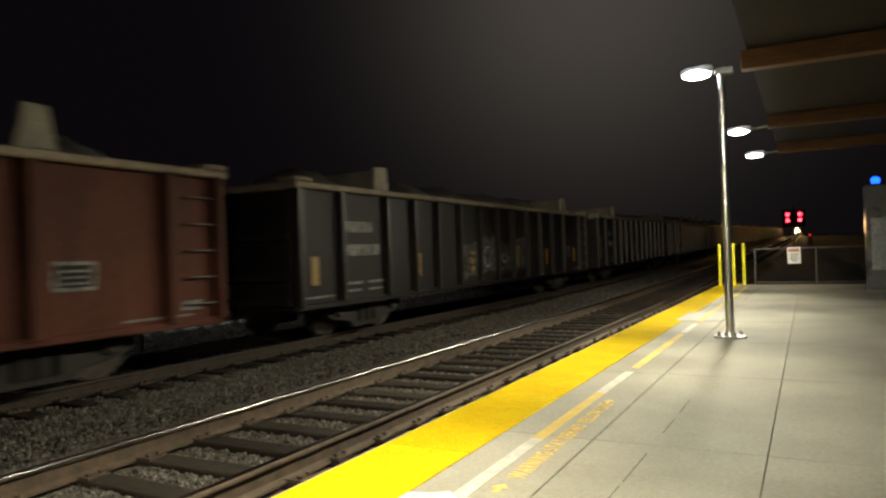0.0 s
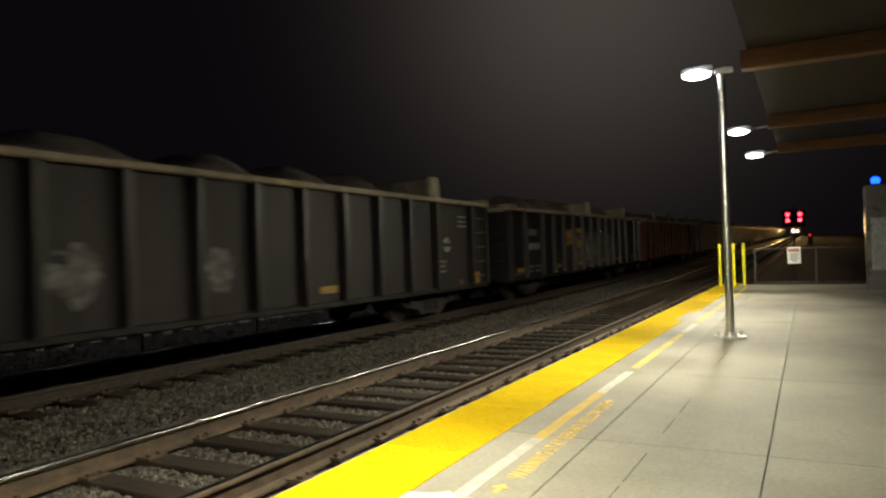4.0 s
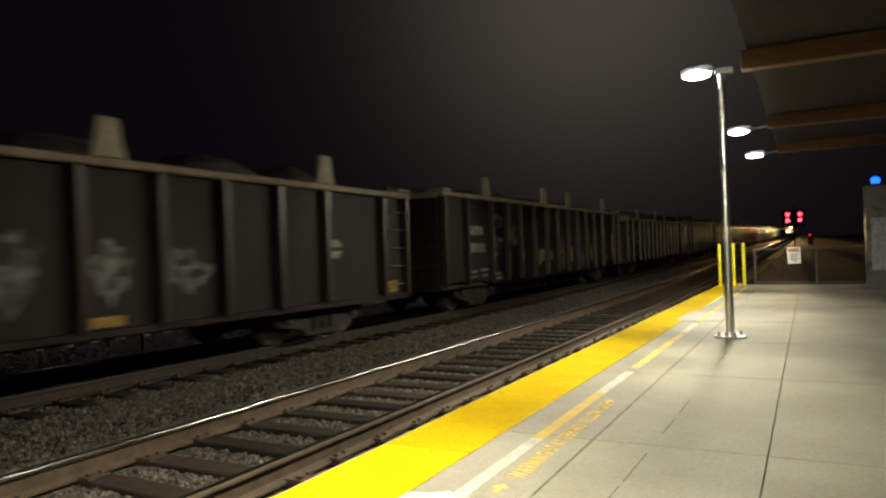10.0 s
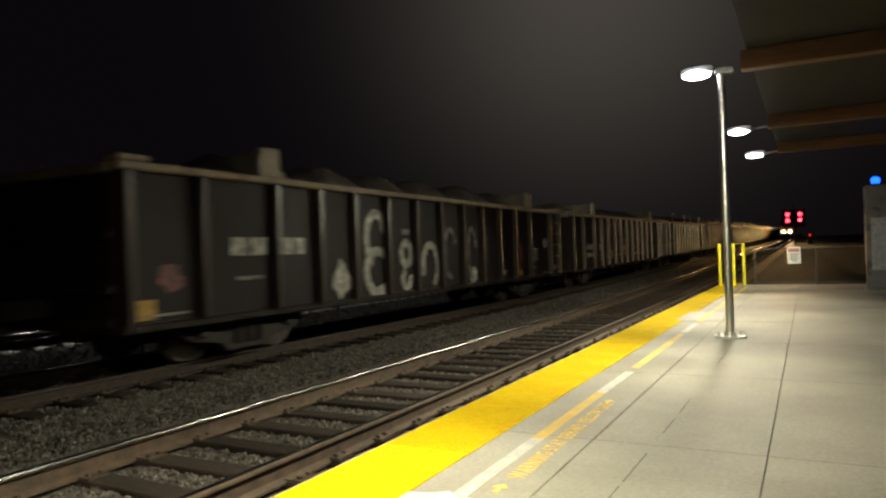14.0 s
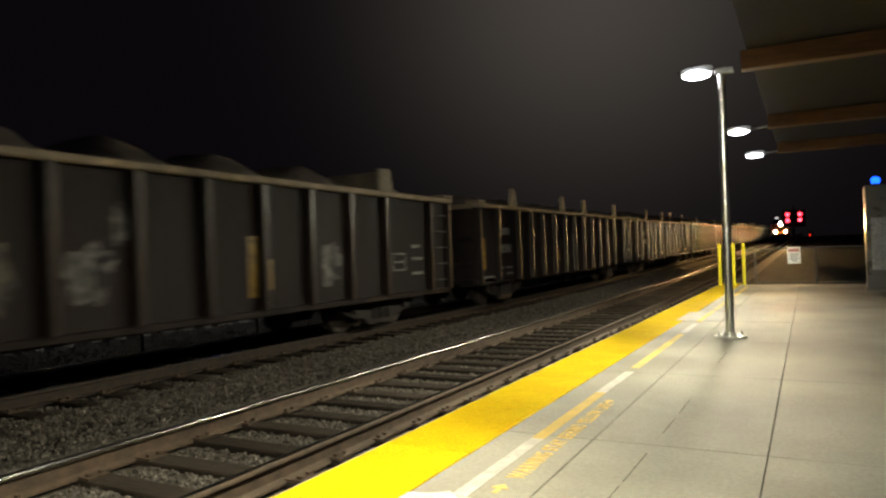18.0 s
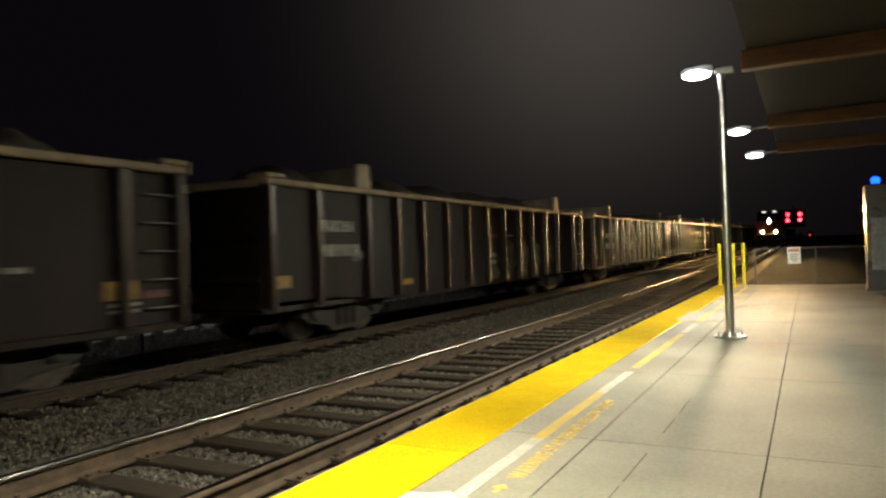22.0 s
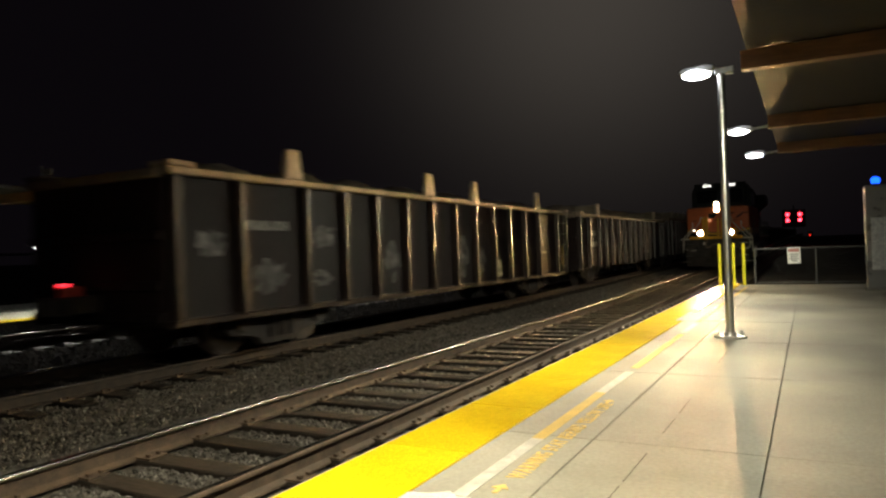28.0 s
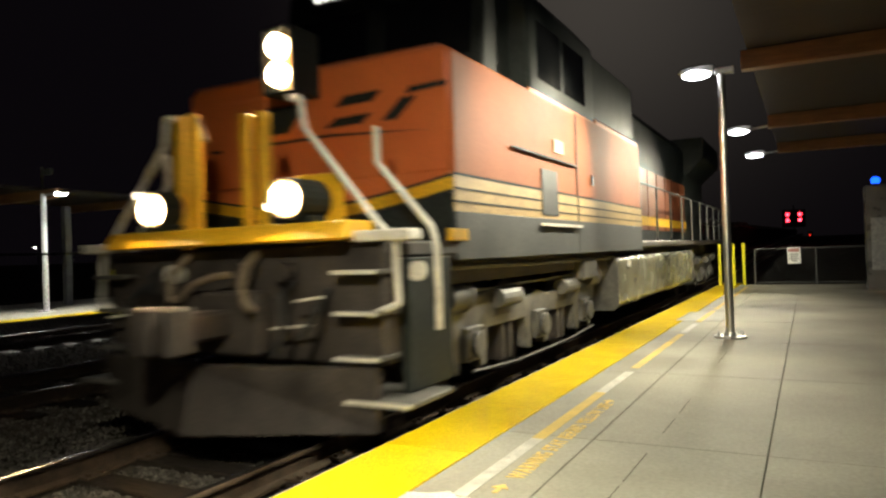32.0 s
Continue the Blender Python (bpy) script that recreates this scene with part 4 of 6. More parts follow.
OWN[13] = [("D", -7.95, -7.5, 1.06, 1.38), ("G", -8.1, -7.35, 0.66, 1.05), ("G", -7.05, -6.3, 0.64, 1.75), ("G", -5.98, -5.2, 0.64, 1.72), ("M", -4.9, -4.2, 0.66, 1.7), ("G", -3.75, -3.0, 0.66, 1.65), ("W", -6.8, -6.4, 1.78, 1.84),
    ("R", -7.9, -7.4, 1.75, 1.85), ("B", -14.85, -13.9, 1.84, 2.03), ("B", -14.85, -13.75, 1.42, 1.62), ("Y", -12.4, -11.9, 0.80, 0.92)]
OWN[15] = [("Y", -6.75, -6.54, 0.97, 1.39), ("Y", -4.33, -4.15, 0.96, 1.39), ("D", -2.60, -2.22, 1.35, 1.66), ("W", -2.1, -1.7, 1.50, 1.56), ("W", -2.1, -1.65, 1.30, 1.35), ("W", -2.1, -1.65, 1.05, 1.10), ("X", -2.1, -1.65, 0.76, 0.90),
    ("L", -5.98, -5.2, 1.06, 1.50), ("W", -5.95, -5.4, 0.62, 0.66), ("V", -6.97, -6.55, 1.80, 2.18), ("V", -5.89, -5.5, 1.87, 2.28), ("P", -4.85, -4.4, 1.7, 2.2), ("P", -3.75, -3.2, 1.0, 1.5)]
OWN[6] = [("Y", -16.1, -15.6, 0.69, 0.92), ("B", -14.85, -13.85, 1.60, 1.79), ("B", -14.85, -13.7, 1.22, 1.40), ("W", -14.87, -13.9, 1.04, 1.10), ("C", -12.3, -11.75, 1.21, 1.92), ("Y", -13.4, -12.95, 0.67, 0.77), ("Y", -10.2, -9.75, 0.67, 0.77),
    ("M", -15.8, -15.2, 1.0, 1.6), ("P", -8.3, -7.5, 0.9, 1.8), ("P", -6.1, -5.2, 0.9, 1.6)]
OWN[7] = [("Y", -0.30, -0.13, 0.72, 1.61), ("R", -0.86, -0.45, 0.98, 1.08), ("W", -0.62, -0.32, 0.98, 1.08), ("W", -1.15, -0.81, 0.79, 0.83), ("W", -1.15, -0.81, 0.88, 0.92), ("Y", -16.1, -15.95, 0.86, 1.54), ("B", -14.47, -13.64, 1.33, 1.53),
    ("B", -14.47, -13.6, 1.05, 1.2), ("P", -10.5, -9.8, 0.9, 1.7), ("Y", -8.6, -8.45, 0.95, 1.4)]


OWN[5] += [("M", -2.62, -2.1, 1.72, 2.21), ("M", -2.35, -1.95, 1.20, 1.55), ("W", -2.35, -1.95, 1.02, 1.07), ("W", -2.35, -1.95, 0.88, 0.92), ("Y", -1.25, -1.07, 0.92, 1.96), ("M", -12.3, -11.6, 1.5, 2.25), ("Y", -12.35, -12.2, 0.96, 1.37),
           ("Y", -9.96, -9.8, 0.95, 1.41), ("C", -9.8, -9.45, 1.05, 1.45), ("D", -8.95, -8.65, 1.06, 1.35), ("P", -8.05, -7.4, 0.70, 1.9), ("Y", -6.76, -6.6, 0.95, 1.43), ("M", -5.85, -5.15, 0.66, 1.3), ("Y", -4.34, -4.2, 1.0, 1.5)]
OWN[7] += [("D", -8.40, -8.12, 1.33, 1.75), ("B", -12.75, -12.2, 1.28, 1.50), ("W", -12.75, -12.3, 1.04, 1.09), ("W", -12.75, -12.3, 0.90, 0.95), ("Y", -10.86, -10.7, 0.90, 1.22)]
for mid in (-11.36, -10.30, -9.34, -6.3, -5.2, -3.3):
    OWN[7] += [("W", mid - 0.29, mid - 0.10, 0.97, 1.055), ("R", mid - 0.099, mid + 0.099, 0.97, 1.055), ("W", mid + 0.10, mid + 0.29, 0.97, 1.055)]
OWN[12] += [("B", -14.25, -13.7, 1.75, 1.92), ("B", -14.26, -13.7, 1.32, 1.53), ("B", -13.45, -12.9, 1.76, 1.94), ("B", -13.45, -12.9, 1.30, 1.52), ("C", -10.3, -9.6, 1.13, 1.61), ("M", -9.3, -8.75, 1.2, 1.6), ("Y", -8.22, -8.06, 0.84, 1.72), ("D", -7.2, -6.85, 1.18, 1.47)]
OWN[15] += [("B", -14.75, -13.82, 1.80, 2.03), ("W", -14.78, -14.06, 1.37, 1.43), ("M", -12.36, -11.7, 0.75, 1.66)]
OWN[14] += [("Y", -1.18, -0.75, 0.98, 1.20), ("R", -0.64, -0.25, 0.98, 1.07), ("W", -1.11, -0.72, 0.90, 0.94), ("W", -1.11, -0.72, 0.82, 0.86), ("W", -2.34, -2.06, 1.34, 1.40)]
OWN[13] += [("Y", -16.1, -15.68, 0.95, 1.14), ("M", -14.04, -13.65, 1.3, 1.55)]
OWN[4] = [("D", -8.01, -7.62, 1.01, 1.37), ("M", -8.41, -8.15, 1.38, 2.25), ("Y", -4.69, -4.55, 0.82, 1.45), ("Y", -0.40, -0.26, 0.90, 1.59), ("B", -14.85, -13.9, 1.84, 2.03), ("B", -14.85, -13.75, 1.42, 1.62), ("W", -14.8, -14.3, 0.91, 0.96),
          ("Y", -15.7, -15.52, 0.95, 1.8), ("P", -11.4, -10.7, 1.0, 1.6), ("W", -2.4, -1.95, 1.3, 1.35), ("W", -2.4, -1.95, 1.15, 1.20)]
OWN[6] += [("M", -7.0, -6.45, 0.92, 1.69), ("Y", -7.0, -6.55, 0.68, 0.80), ("D", -2.6, -2.2, 1.38, 1.71), ("Y", -0.82, -0.42, 0.70, 0.92)]
OWN[11] += [("M", -8.55, -8.33, 1.54, 2.17), ("Y", -6.33, -6.16, 0.85, 1.75), ("M", -4.7, -4.05, 0.87, 1.71), ("W", -1.67, -1.3, 1.55, 1.62), ("W", -1.67, -1.2, 1.3, 1.36), ("W", -1.67, -1.2, 1.0, 1.06)]
OWN[17] = [("M", -15.85, -15.2, 1.45, 1.85), ("P", -14.75, -14.0, 0.85, 1.45), ("P", -13.4, -12.7, 1.55, 1.95), ("P", -13.4, -12.8, 0.9, 1.2), ("B", -14.85, -13.9, 1.84, 1.98), ("P", -11.2, -10.6, 0.9, 1.7), ("M", -8.2, -7.5, 0.8, 1.8),
           ("P", -7.1, -6.5, 0.8, 1.6), ("C", -5.9, -5.4, 0.7, 1.2), ("W", -2.4, -1.95, 1.3, 1.35), ("Y", -0.40, -0.26, 0.90, 1.5)]
OWN[2] = [("D", -2.29, -1.93, 1.44, 1.77), ("Y", -0.89, -0.42, 0.68, 0.94), ("R", -1.54, -1.32, 0.68, 0.80), ("X", -2.60, -2.2, 1.0, 1.25), ("W", -1.54, -1.10, 2.24, 2.28), ("W", -1.55, -1.07, 2.02, 2.06), ("W", -1.54, -1.10, 2.13, 2.16),
          ("B", -14.85, -13.9, 1.84, 2.03), ("B", -14.85, -13.75, 1.42, 1.62), ("Y", -15.7, -15.52, 0.95, 1.8), ("P", -11.4, -10.7, 0.9, 1.7), ("M", -9.2, -8.6, 0.9, 1.6), ("Y", -6.7, -6.25, 0.8, 0.92)]
OWN[16] = [("R", -5.47, -5.2, 0.98, 1.08), ("W", -5.2, -5.02, 0.98, 1.08), ("R", -4.61, -4.33, 0.97, 1.08), ("W", -4.33, -4.08, 0.97, 1.08), ("V", -1.40, -0.97, 1.28, 2.30), ("W", -2.62, -2.14, 1.40, 1.44), ("W", -2.62, -2.09, 1.15, 1.19), ("M", -5.49, -5.11, 1.21, 1.54),
           ("Y", -0.38, -0.22, 0.77, 1.66), ("B", -14.85, -13.9, 1.84, 2.03), ("B", -14.85, -13.75, 1.42, 1.62), ("P", -11.4, -10.7, 0.9, 1.7), ("P", -8.1, -7.4, 0.9, 1.7), ("R", -9.7, -9.4, 0.98, 1.07)]


def own_marks(P, k, rng):
    tint = {"Y": MARK_YELLOW, "W": MARK_WHITE, "M": SPRAY_MIST, "C": SPRAY_CREAM, "P": SPRAY_PALE, "R": SPRAY_RED, "L": SPRAY_MIST, "G": SPRAY_OLIVE, "D": MARK_WHITE, "V": SPRAY_MIST, "X": MARK_WHITE, "B": MARK_WHITE}
    say = {"Y": "yellow reflector strip", "W": "small white data bar", "B": "faded white reporting bars", "D": "white round emblem with a dark band", "X": "white outlined data panel", "V": "looped spray stroke", "G": "olive-tan sprayed field"}
    for i, (style, y0, y1, z0, z1) in enumerate(OWN[k]):
        w, h, yc, zc = y1 - y0, z1 - z0, (y0 + y1) / 2, (z0 + z1) / 2
        lab = say.get(style, "faded sprayed patch")
        if style in "YWR":
            s = Shape().box(1.377, 1.381, y0, y1, z0, z1)
        elif style == "B":
            s = bars(y0, z0, 6, w, h, 0.24)
        elif style == "D":
            s = ring(yc, zc, w, h, w * 0.36)
            P(Shape().box(1.379, 1.384, y0 - 0.02, y1 + 0.02, zc - 0.035, zc + 0.035), PAINTS["black"], "dark band")
        elif style == "X":
            s = Shape().box(1.377, 1.381, y0, y1, z1 - 0.03, z1).box(1.377, 1.381, y0, y1, z0, z0 + 0.03).box(1.377, 1.381, y0, y0 + 0.03, z0 + 0.031, z1 - 0.031).box(1.377, 1.381, y1 - 0.03, y1, z0 + 0.031, z1 - 0.031)
            s.box(1.377, 1.381, y0 + 0.06, y1 - 0.06, zc - 0.02, zc + 0.02)
        elif style == "V":
            s = ring(yc, zc, w, h, 0.055, 1.381, rng.uniform(-0.6, 0.6), rng.uniform(4.0, 6.0))
        else:
            s = blob(rng, yc, zc, w * 1.1, h * 1.08, 20)
            for n in range(3):
                P(blob(rng, yc + rng.uniform(-0.3, 0.3) * w, zc + rng.uniform(-0.35, 0.35) * h, w * rng.uniform(0.3, 0.6), h * rng.uniform(0.2, 0.4), 9, 1.383 + 0.002 * n), rng.choice((tint[style], SPRAY_PALE, PAINTS["grey"])), "uneven spray")
        s.v = [(x + 0.0003 * i, y, z) for x, y, z in s.v]
        P(s, tint[style], lab)


def marks(car, k, rng):
    P = lambda s, m, lab: part("marking", s, m, car, lab)
    strip = lambda y0, y1, z0, z1, x=1.381: Shape().box(x - 0.004, x, y0, y1, z0, z1)
    if k in OWN:
        own_marks(P, k, rng)
        return
    # lettering blocks near the trailing end
    white = SPRAY_CREAM if k in (3, 8) else MARK_WHITE
    if k == 8:
        P(bars(-14.44, 1.47, 2, 0.8, 0.26, 0.2), white, "faded cream reporting bars")
        P(bars(-13.38, 1.47, 2, 0.6, 0.26, 0.2), white, "faded cream reporting bars")
        P(strip(-14.35, -13.8, 1.12, 1.17), MARK_WHITE, "small white data bar")
    elif k not in OWN:
        P(bars(-14.85, 1.84, 5, 0.9, 0.19, 0.25), white, "faded white reporting bars")
        P(bars(-14.85, 1.42, 7, 1.1, 0.20, 0.22), white, "faded white reporting bars")
    for y, w in () if k in OWN or k == 8 else ((-14.8, 0.45), (-14.15, 0.5)):
        P(strip(y, y + w, 0.91, 0.955), MARK_WHITE, "small white data bar")
        P(strip(y, y + w * 0.9, 0.78, 0.82), MARK_WHITE, "small white data bar")
    P(strip(-16.0, -15.2, 0.735, 0.765), MARK_WHITE, "thin white line")
    P(strip(-1.6, -0.55, 0.70, 0.73), MARK_WHITE, "thin white line")
    for j, y in enumerate(() if k == 8 else (-15.72, -12.3, -9.8, -6.75, -4.35, -1.6)):
        y += rng.uniform(-0.12, 0.12)
        if k % 5 == 2 or k in (1, 7, 9, 14):
            P(strip(y, y + 0.50, 0.80, 0.92), MARK_YELLOW, "yellow reflector strip")
        elif k % 3 or j % 2 == 0:
            P(strip(y, y + 0.17, 0.95, 1.42 if j or k % 2 else 1.84), MARK_YELLOW, "yellow reflector strip")
    if k % 3 != 2:
        d = -7.4 if k % 2 == 0 else -8.9
        P(Shape().prism([(d, 1.10), (d + 0.19, 1.28), (d, 1.46), (d - 0.19, 1.28)], 1.377, 1.381, "x"), MARK_WHITE, "white diamond placard")
        P(strip(d - 0.13, d + 0.13, 1.25, 1.30, 1.384), BLACK, "dark bar on the placard")
    P(strip(-2.45, -1.95, 1.12, 1.45), MARK_WHITE, "white data panel")
    P(strip(-2.41, -1.99, 1.16, 1.41, 1.384), PAINTS["black"], "black data panel")
    for j in range(3):
        P(strip(-2.36, -2.06, 1.19 + j * 0.07, 1.215 + j * 0.07, 1.387), MARK_WHITE, "small white data bar")
    P(strip(-0.72, -0.42, 0.78, 0.90), MARK_WHITE, "white square mark")
    P(strip(-8.06, -7.93, 0.85 + rng.uniform(0, 0.2), 1.9 + rng.uniform(0, 0.3)), MARK_WHITE if k in (0, 3, 5, 15) else SPRAY_PALE, "chalky vertical streak")

    def panel(j, tint, low, top, stroke=True):
        """A jagged sprayed patch that fills the field between two ribs."""
        y1, y0 = RIBS[j] - 0.06, RIBS[j + 1] + 0.06
        w, mid = y1 - y0, (low + top) / 2
        jag = [(y0 + w * rng.uniform(0, 0.1), low), (y0 + w * 0.3, low - rng.uniform(0, 0.08)), (y0 + w * 0.6, low + rng.uniform(0, 0.06)), (y1 - w * rng.uniform(0, 0.1), low + rng.uniform(-0.05, 0.1)),
               (y1, mid), (y1 - w * rng.uniform(0.0, 0.15), top), (y0 + w * 0.7, top - rng.uniform(0, 0.25)), (y0 + w * 0.4, top - rng.uniform(0, 0.15)), (y0 + w * rng.uniform(0, 0.15), top - rng.uniform(0, 0.2)), (y0 + w * rng.uniform(0.0, 0.2), mid)]
        P(Shape().prism(jag, 1.376, 1.380, "x"), tint, "faded sprayed patch between two ribs")
        if stroke:
            for _ in range(2):
                P(ring(y0 + w * rng.uniform(0.35, 0.65), mid + rng.uniform(-0.2, 0.2), w * rng.uniform(0.4, 0.7), (top - low) * rng.uniform(0.3, 0.6), 0.05, 1.3835, rng.uniform(0, 3), rng.uniform(4, 6.5)), rng.choice((PAINTS["black"], PAINTS["grey"], SPRAY_CREAM)), "sprayed stroke")

    if k == 0:
        for j, tint in ((9, SPRAY_PALE), (10, SPRAY_PALE), (8, SPRAY_PALE)):
            panel(j, tint, 0.76, 1.68, False)
    elif k == 1:
        for j in (6, 7, 8, 9):
            panel(j - 2, SPRAY_PALE if j % 2 else SPRAY_MIST, 0.72, 1.98)
            panel(j - 1, SPRAY_MIST, 0.70, 1.95)
        for n, (y0, y1) in enumerate(((-11.3, -10.95), (-10.9, -10.55), (-10.5, -10.2))):
            P(strip(y0, y1, 1.49 + 0.04 * n, 2.04), MARK_YELLOW, "yellow sprayed block")
            P(strip(y0 + 0.1, y1 - 0.08, 1.66, 1.74, 1.384), PAINTS["grey"], "dark gap in the block")
        P(strip(-9.9, -9.17, 1.94, 2.09), MARK_YELLOW, "yellow sprayed block")
        P(bars(-9.87, 1.43, 3, 0.7, 0.26, 0.2), MARK_YELLOW, "yellow sprayed block")
        P(strip(-10.3, -9.05, 1.75, 1.85), SPRAY_RED, "dull red sprayed stroke")
        for dy, dz, w, h in ((-0.45, 1.75, 0.4, 0.5), (-0.55, 1.45, 0.5, 0.35), (-0.40, 1.25, 0.35, 0.3), (-0.65, 1.95, 0.3, 0.2)):
            P(blob(rng, dy, dz, w, h, 13), SPRAY_MIST, "pale sprayed shape")
        P(strip(-2.6, -2.0, 0.74, 1.6, 1.378), SPRAY_MIST, "pale grey sprayed field")
        P(blob(rng, -1.0, 1.0, 0.8, 0.35), SPRAY_BLUE, "blue sprayed shape")
        P(blob(rng, -0.7, 0.92, 0.4, 0.2, 8, 1.384), SPRAY_RED, "red sprayed shape")
    elif k == 8:
        for y0, y1, z0, z1, m in ((-3.73, -3.28, 0.70, 0.86, MARK_YELLOW), (-0.73, -0.32, 0.77, 0.91, MARK_YELLOW), (-4.81, -4.41, 0.78, 0.90, MARK_WHITE), (-2.85, -2.15, 0.66, 0.69, MARK_WHITE), (-2.6, -2.2, 0.86, 0.92, MARK_WHITE)):
            P(strip(y0, y1, z0, z1), m, "faded marking strip")
        P(ring(-1.29, 1.61, 0.44, 0.30, 0.15), MARK_WHITE, "white round emblem with a dark band")
        P(strip(-2.72, -2.22, 1.08, 1.43), MARK_WHITE, "white outlined data panel")
        P(strip(-2.67, -2.27, 1.12, 1.39, 1.384), SPRAY_OLIVE, "olive data panel")
        P(blob(rng, -3.4, 1.3, 0.45, 1.0, 12), SPRAY_RED, "dull red sprayed patch")
        P(blob(rng, -4.75, 1.18, 0.4, 0.22, 9), SPRAY_MIST, "grey sprayed patch")
        P(ring(-10.7, 1.10, 0.95, 0.95, 0.17), SPRAY_CREAM, "large cream sprayed loop")
        P(ring(-10.75, 1.70, 0.80, 1.15, 0.17, 1.384, 0.3, 4.3), SPRAY_CREAM, "large cream sprayed loop")
        P(Shape().prism([(-10.95, 0.68), (-10.6, 0.60), (-10.3, 0.75), (-10.6, 0.85)], 1.378, 1.382, "x"), SPRAY_CREAM, "cream drip")
        P(ring(-9.65, 1.42, 0.52, 0.6, 0.16), SPRAY_CREAM, "cream sprayed loop")
        P(ring(-9.65, 0.92, 0.45, 0.5, 0.15, 1.384, 2.0, 6.6), SPRAY_CREAM, "cream sprayed hook")
        P(strip(-9.8, -9.5, 1.80, 1.92), SPRAY_MIST, "grey sprayed dot")
        P(ring(-8.65, 1.15, 0.80, 1.05, 0.16, 1.381, -1.2, 3.6), SPRAY_CREAM, "cream sprayed hook")
        P(ring(-7.7, 1.40, 0.70, 1.2, 0.13, 1.381, 0.4, 5.0), SPRAY_MIST, "grey sprayed stroke")
        P(ring(-6.55, 1.40, 0.55, 1.3, 0.13, 1.381, 0.2, 4.8), SPRAY_MIST, "grey sprayed stroke")
        P(blob(rng, -6.5, 0.85, 0.5, 0.4), SPRAY_CREAM, "cream sprayed patch")
        P(blob(rng, -11.85, 1.0, 0.65, 0.75), SPRAY_CREAM, "cream sprayed patch")
        P(strip(-16.2, -15.75, 0.70, 0.95), MARK_YELLOW, "orange sprayed block")
        P(blob(rng, -15.5, 1.2, 0.5, 0.4), SPRAY_RED, "red sprayed patch")
    else:
        a = rng.randint(2, 7)
        n = rng.randint(3, 6) if k % 4 else 8
        for j in range(a, min(a + n, 13)):
            tint = rng.choice((SPRAY_PALE, SPRAY_PALE, SPRAY_MIST, SPRAY_RED if k in (-4, -12) else SPRAY_PALE, SPRAY_BLUE if k % 4 == 3 else SPRAY_PALE))
            panel(j, tint, rng.uniform(0.70, 0.95), rng.uniform(1.45, 2.05))
        if k == 3:
            P(ring(-8.9, 1.45, 0.9, 0.7, 0.06, 1.384, 0.5, 5.5), SPRAY_CREAM, "thin cream sprayed curve")


TALL = (3, 5, 15)


def gondola(k, paint, plates, belly, last=False):
    rng = random.Random(100 + k)
    up = 0.17 if k in TALL else 0.0
    words = {"rust": "rust-red", "black": "black", "brown": "dark brown", "grey": "charcoal grey"}[paint]
    car = thing("gondola_car", words + " high-sided gondola car loaded with dark earth", "railway car", "gondola cars")
    flip = pose(0, -CAR, 0, 0, 0, 180)
    lift = Matrix.Translation((0, 0, up))
    side = once(("side", paint, belly, up), lambda: side_mesh(paint, belly, up))
    part("side_sheet", side, None, car, words + " steel side sheet")
    part("side_sheet", side, None, car, m=flip)
    rib = once(("rib", paint, up), lambda: Shape().prism([(-0.075, 1.374), (0.075, 1.374), (0.05, 1.495), (-0.05, 1.495)], 0.62, 2.53 + up, "z").mesh("rib", RIB_PAINT[paint], 0.012))
    turn = pose(0, 0, 0, 0, 0, -90)
    for y in RIBS:
        part("rib", rib, None, car, m=pose(0, y, 0) @ turn)
        part("rib", rib, None, car, m=pose(0, y, 0, 0, 0, 180) @ turn)
    sill = once(("sill", paint), lambda: Shape().box(1.30, 1.45, -CAR + 0.05, -0.05, 0.56, 0.66).mesh("side_sill", RIB_PAINT[paint], 0.015))
    if not belly:
        part("side_sill", sill, None, car)
        part("side_sill", sill, None, car, m=flip)
    chord = once("chord", lambda: Shape().box(1.33, 1.515, -CAR, 0, 2.53, 2.63).mesh("top_chord", DUST, 0.02))
    part("top_chord", chord, None, car, "dusty tan top rail", m=lift)
    part("top_chord", chord, None, car, m=lift @ flip)
    corner = once("corner", lambda: Shape().box(1.12, 1.52, -0.42, 0.0, 2.632, 2.71).mesh("corner_plate", DUST, 0.02))
    end = once(("end", paint, up), lambda: Shape().box(-1.354, 1.354, -0.06, -0.02, 0.62, 2.53 + up).mesh("end_wall", PAINTS[paint], 0.012))
    end_rib = once(("end_rib", paint), lambda: Shape().box(-1.34, 1.34, -0.018, 0.05, 0, 0.12).mesh("end_rib", PAINTS[paint], 0.012))
    endc = once("end_chord", lambda: Shape().box(-1.325, 1.325, -0.10, 0.06, 2.50, 2.62).mesh("end_chord", DUST, 0.015))
    rung = once("rung", lambda: Shape().pipe([(1.376, -0.22, 0), (1.44, -0.22, 0), (1.44, -0.62, 0), (1.376, -0.62, 0)], 0.013, 6).mesh("rung", FENCE_GREY))
    coup = once("coupler", lambda: Shape().prism([(-0.12, 0.0), (0.12, 0.0), (0.12, 0.42), (0.22, 0.50), (0.2, 0.70), (0.05, 0.72), (-0.02, 0.60), (-0.2, 0.68), (-0.2, 0.46), (-0.12, 0.42)], 0.76, 1.0, "z").mesh("coupler", TRUCK, 0.02))
    hose = once("hose", lambda: Shape().pipe([(0.3, 0.05, 0.8), (0.36, 0.3, 0.55), (0.3, 0.62, 0.5)], 0.025, 6).mesh("brake_hose", RUBBER))
    for m in (pose(0, 0, 0), flip):
        wall = part("end_wall", end, None, car, m=m)
        for z in (0.64, 1.05, 1.70):
            part("end_rib", end_rib, None, wall, m=pose(0, 0, z))
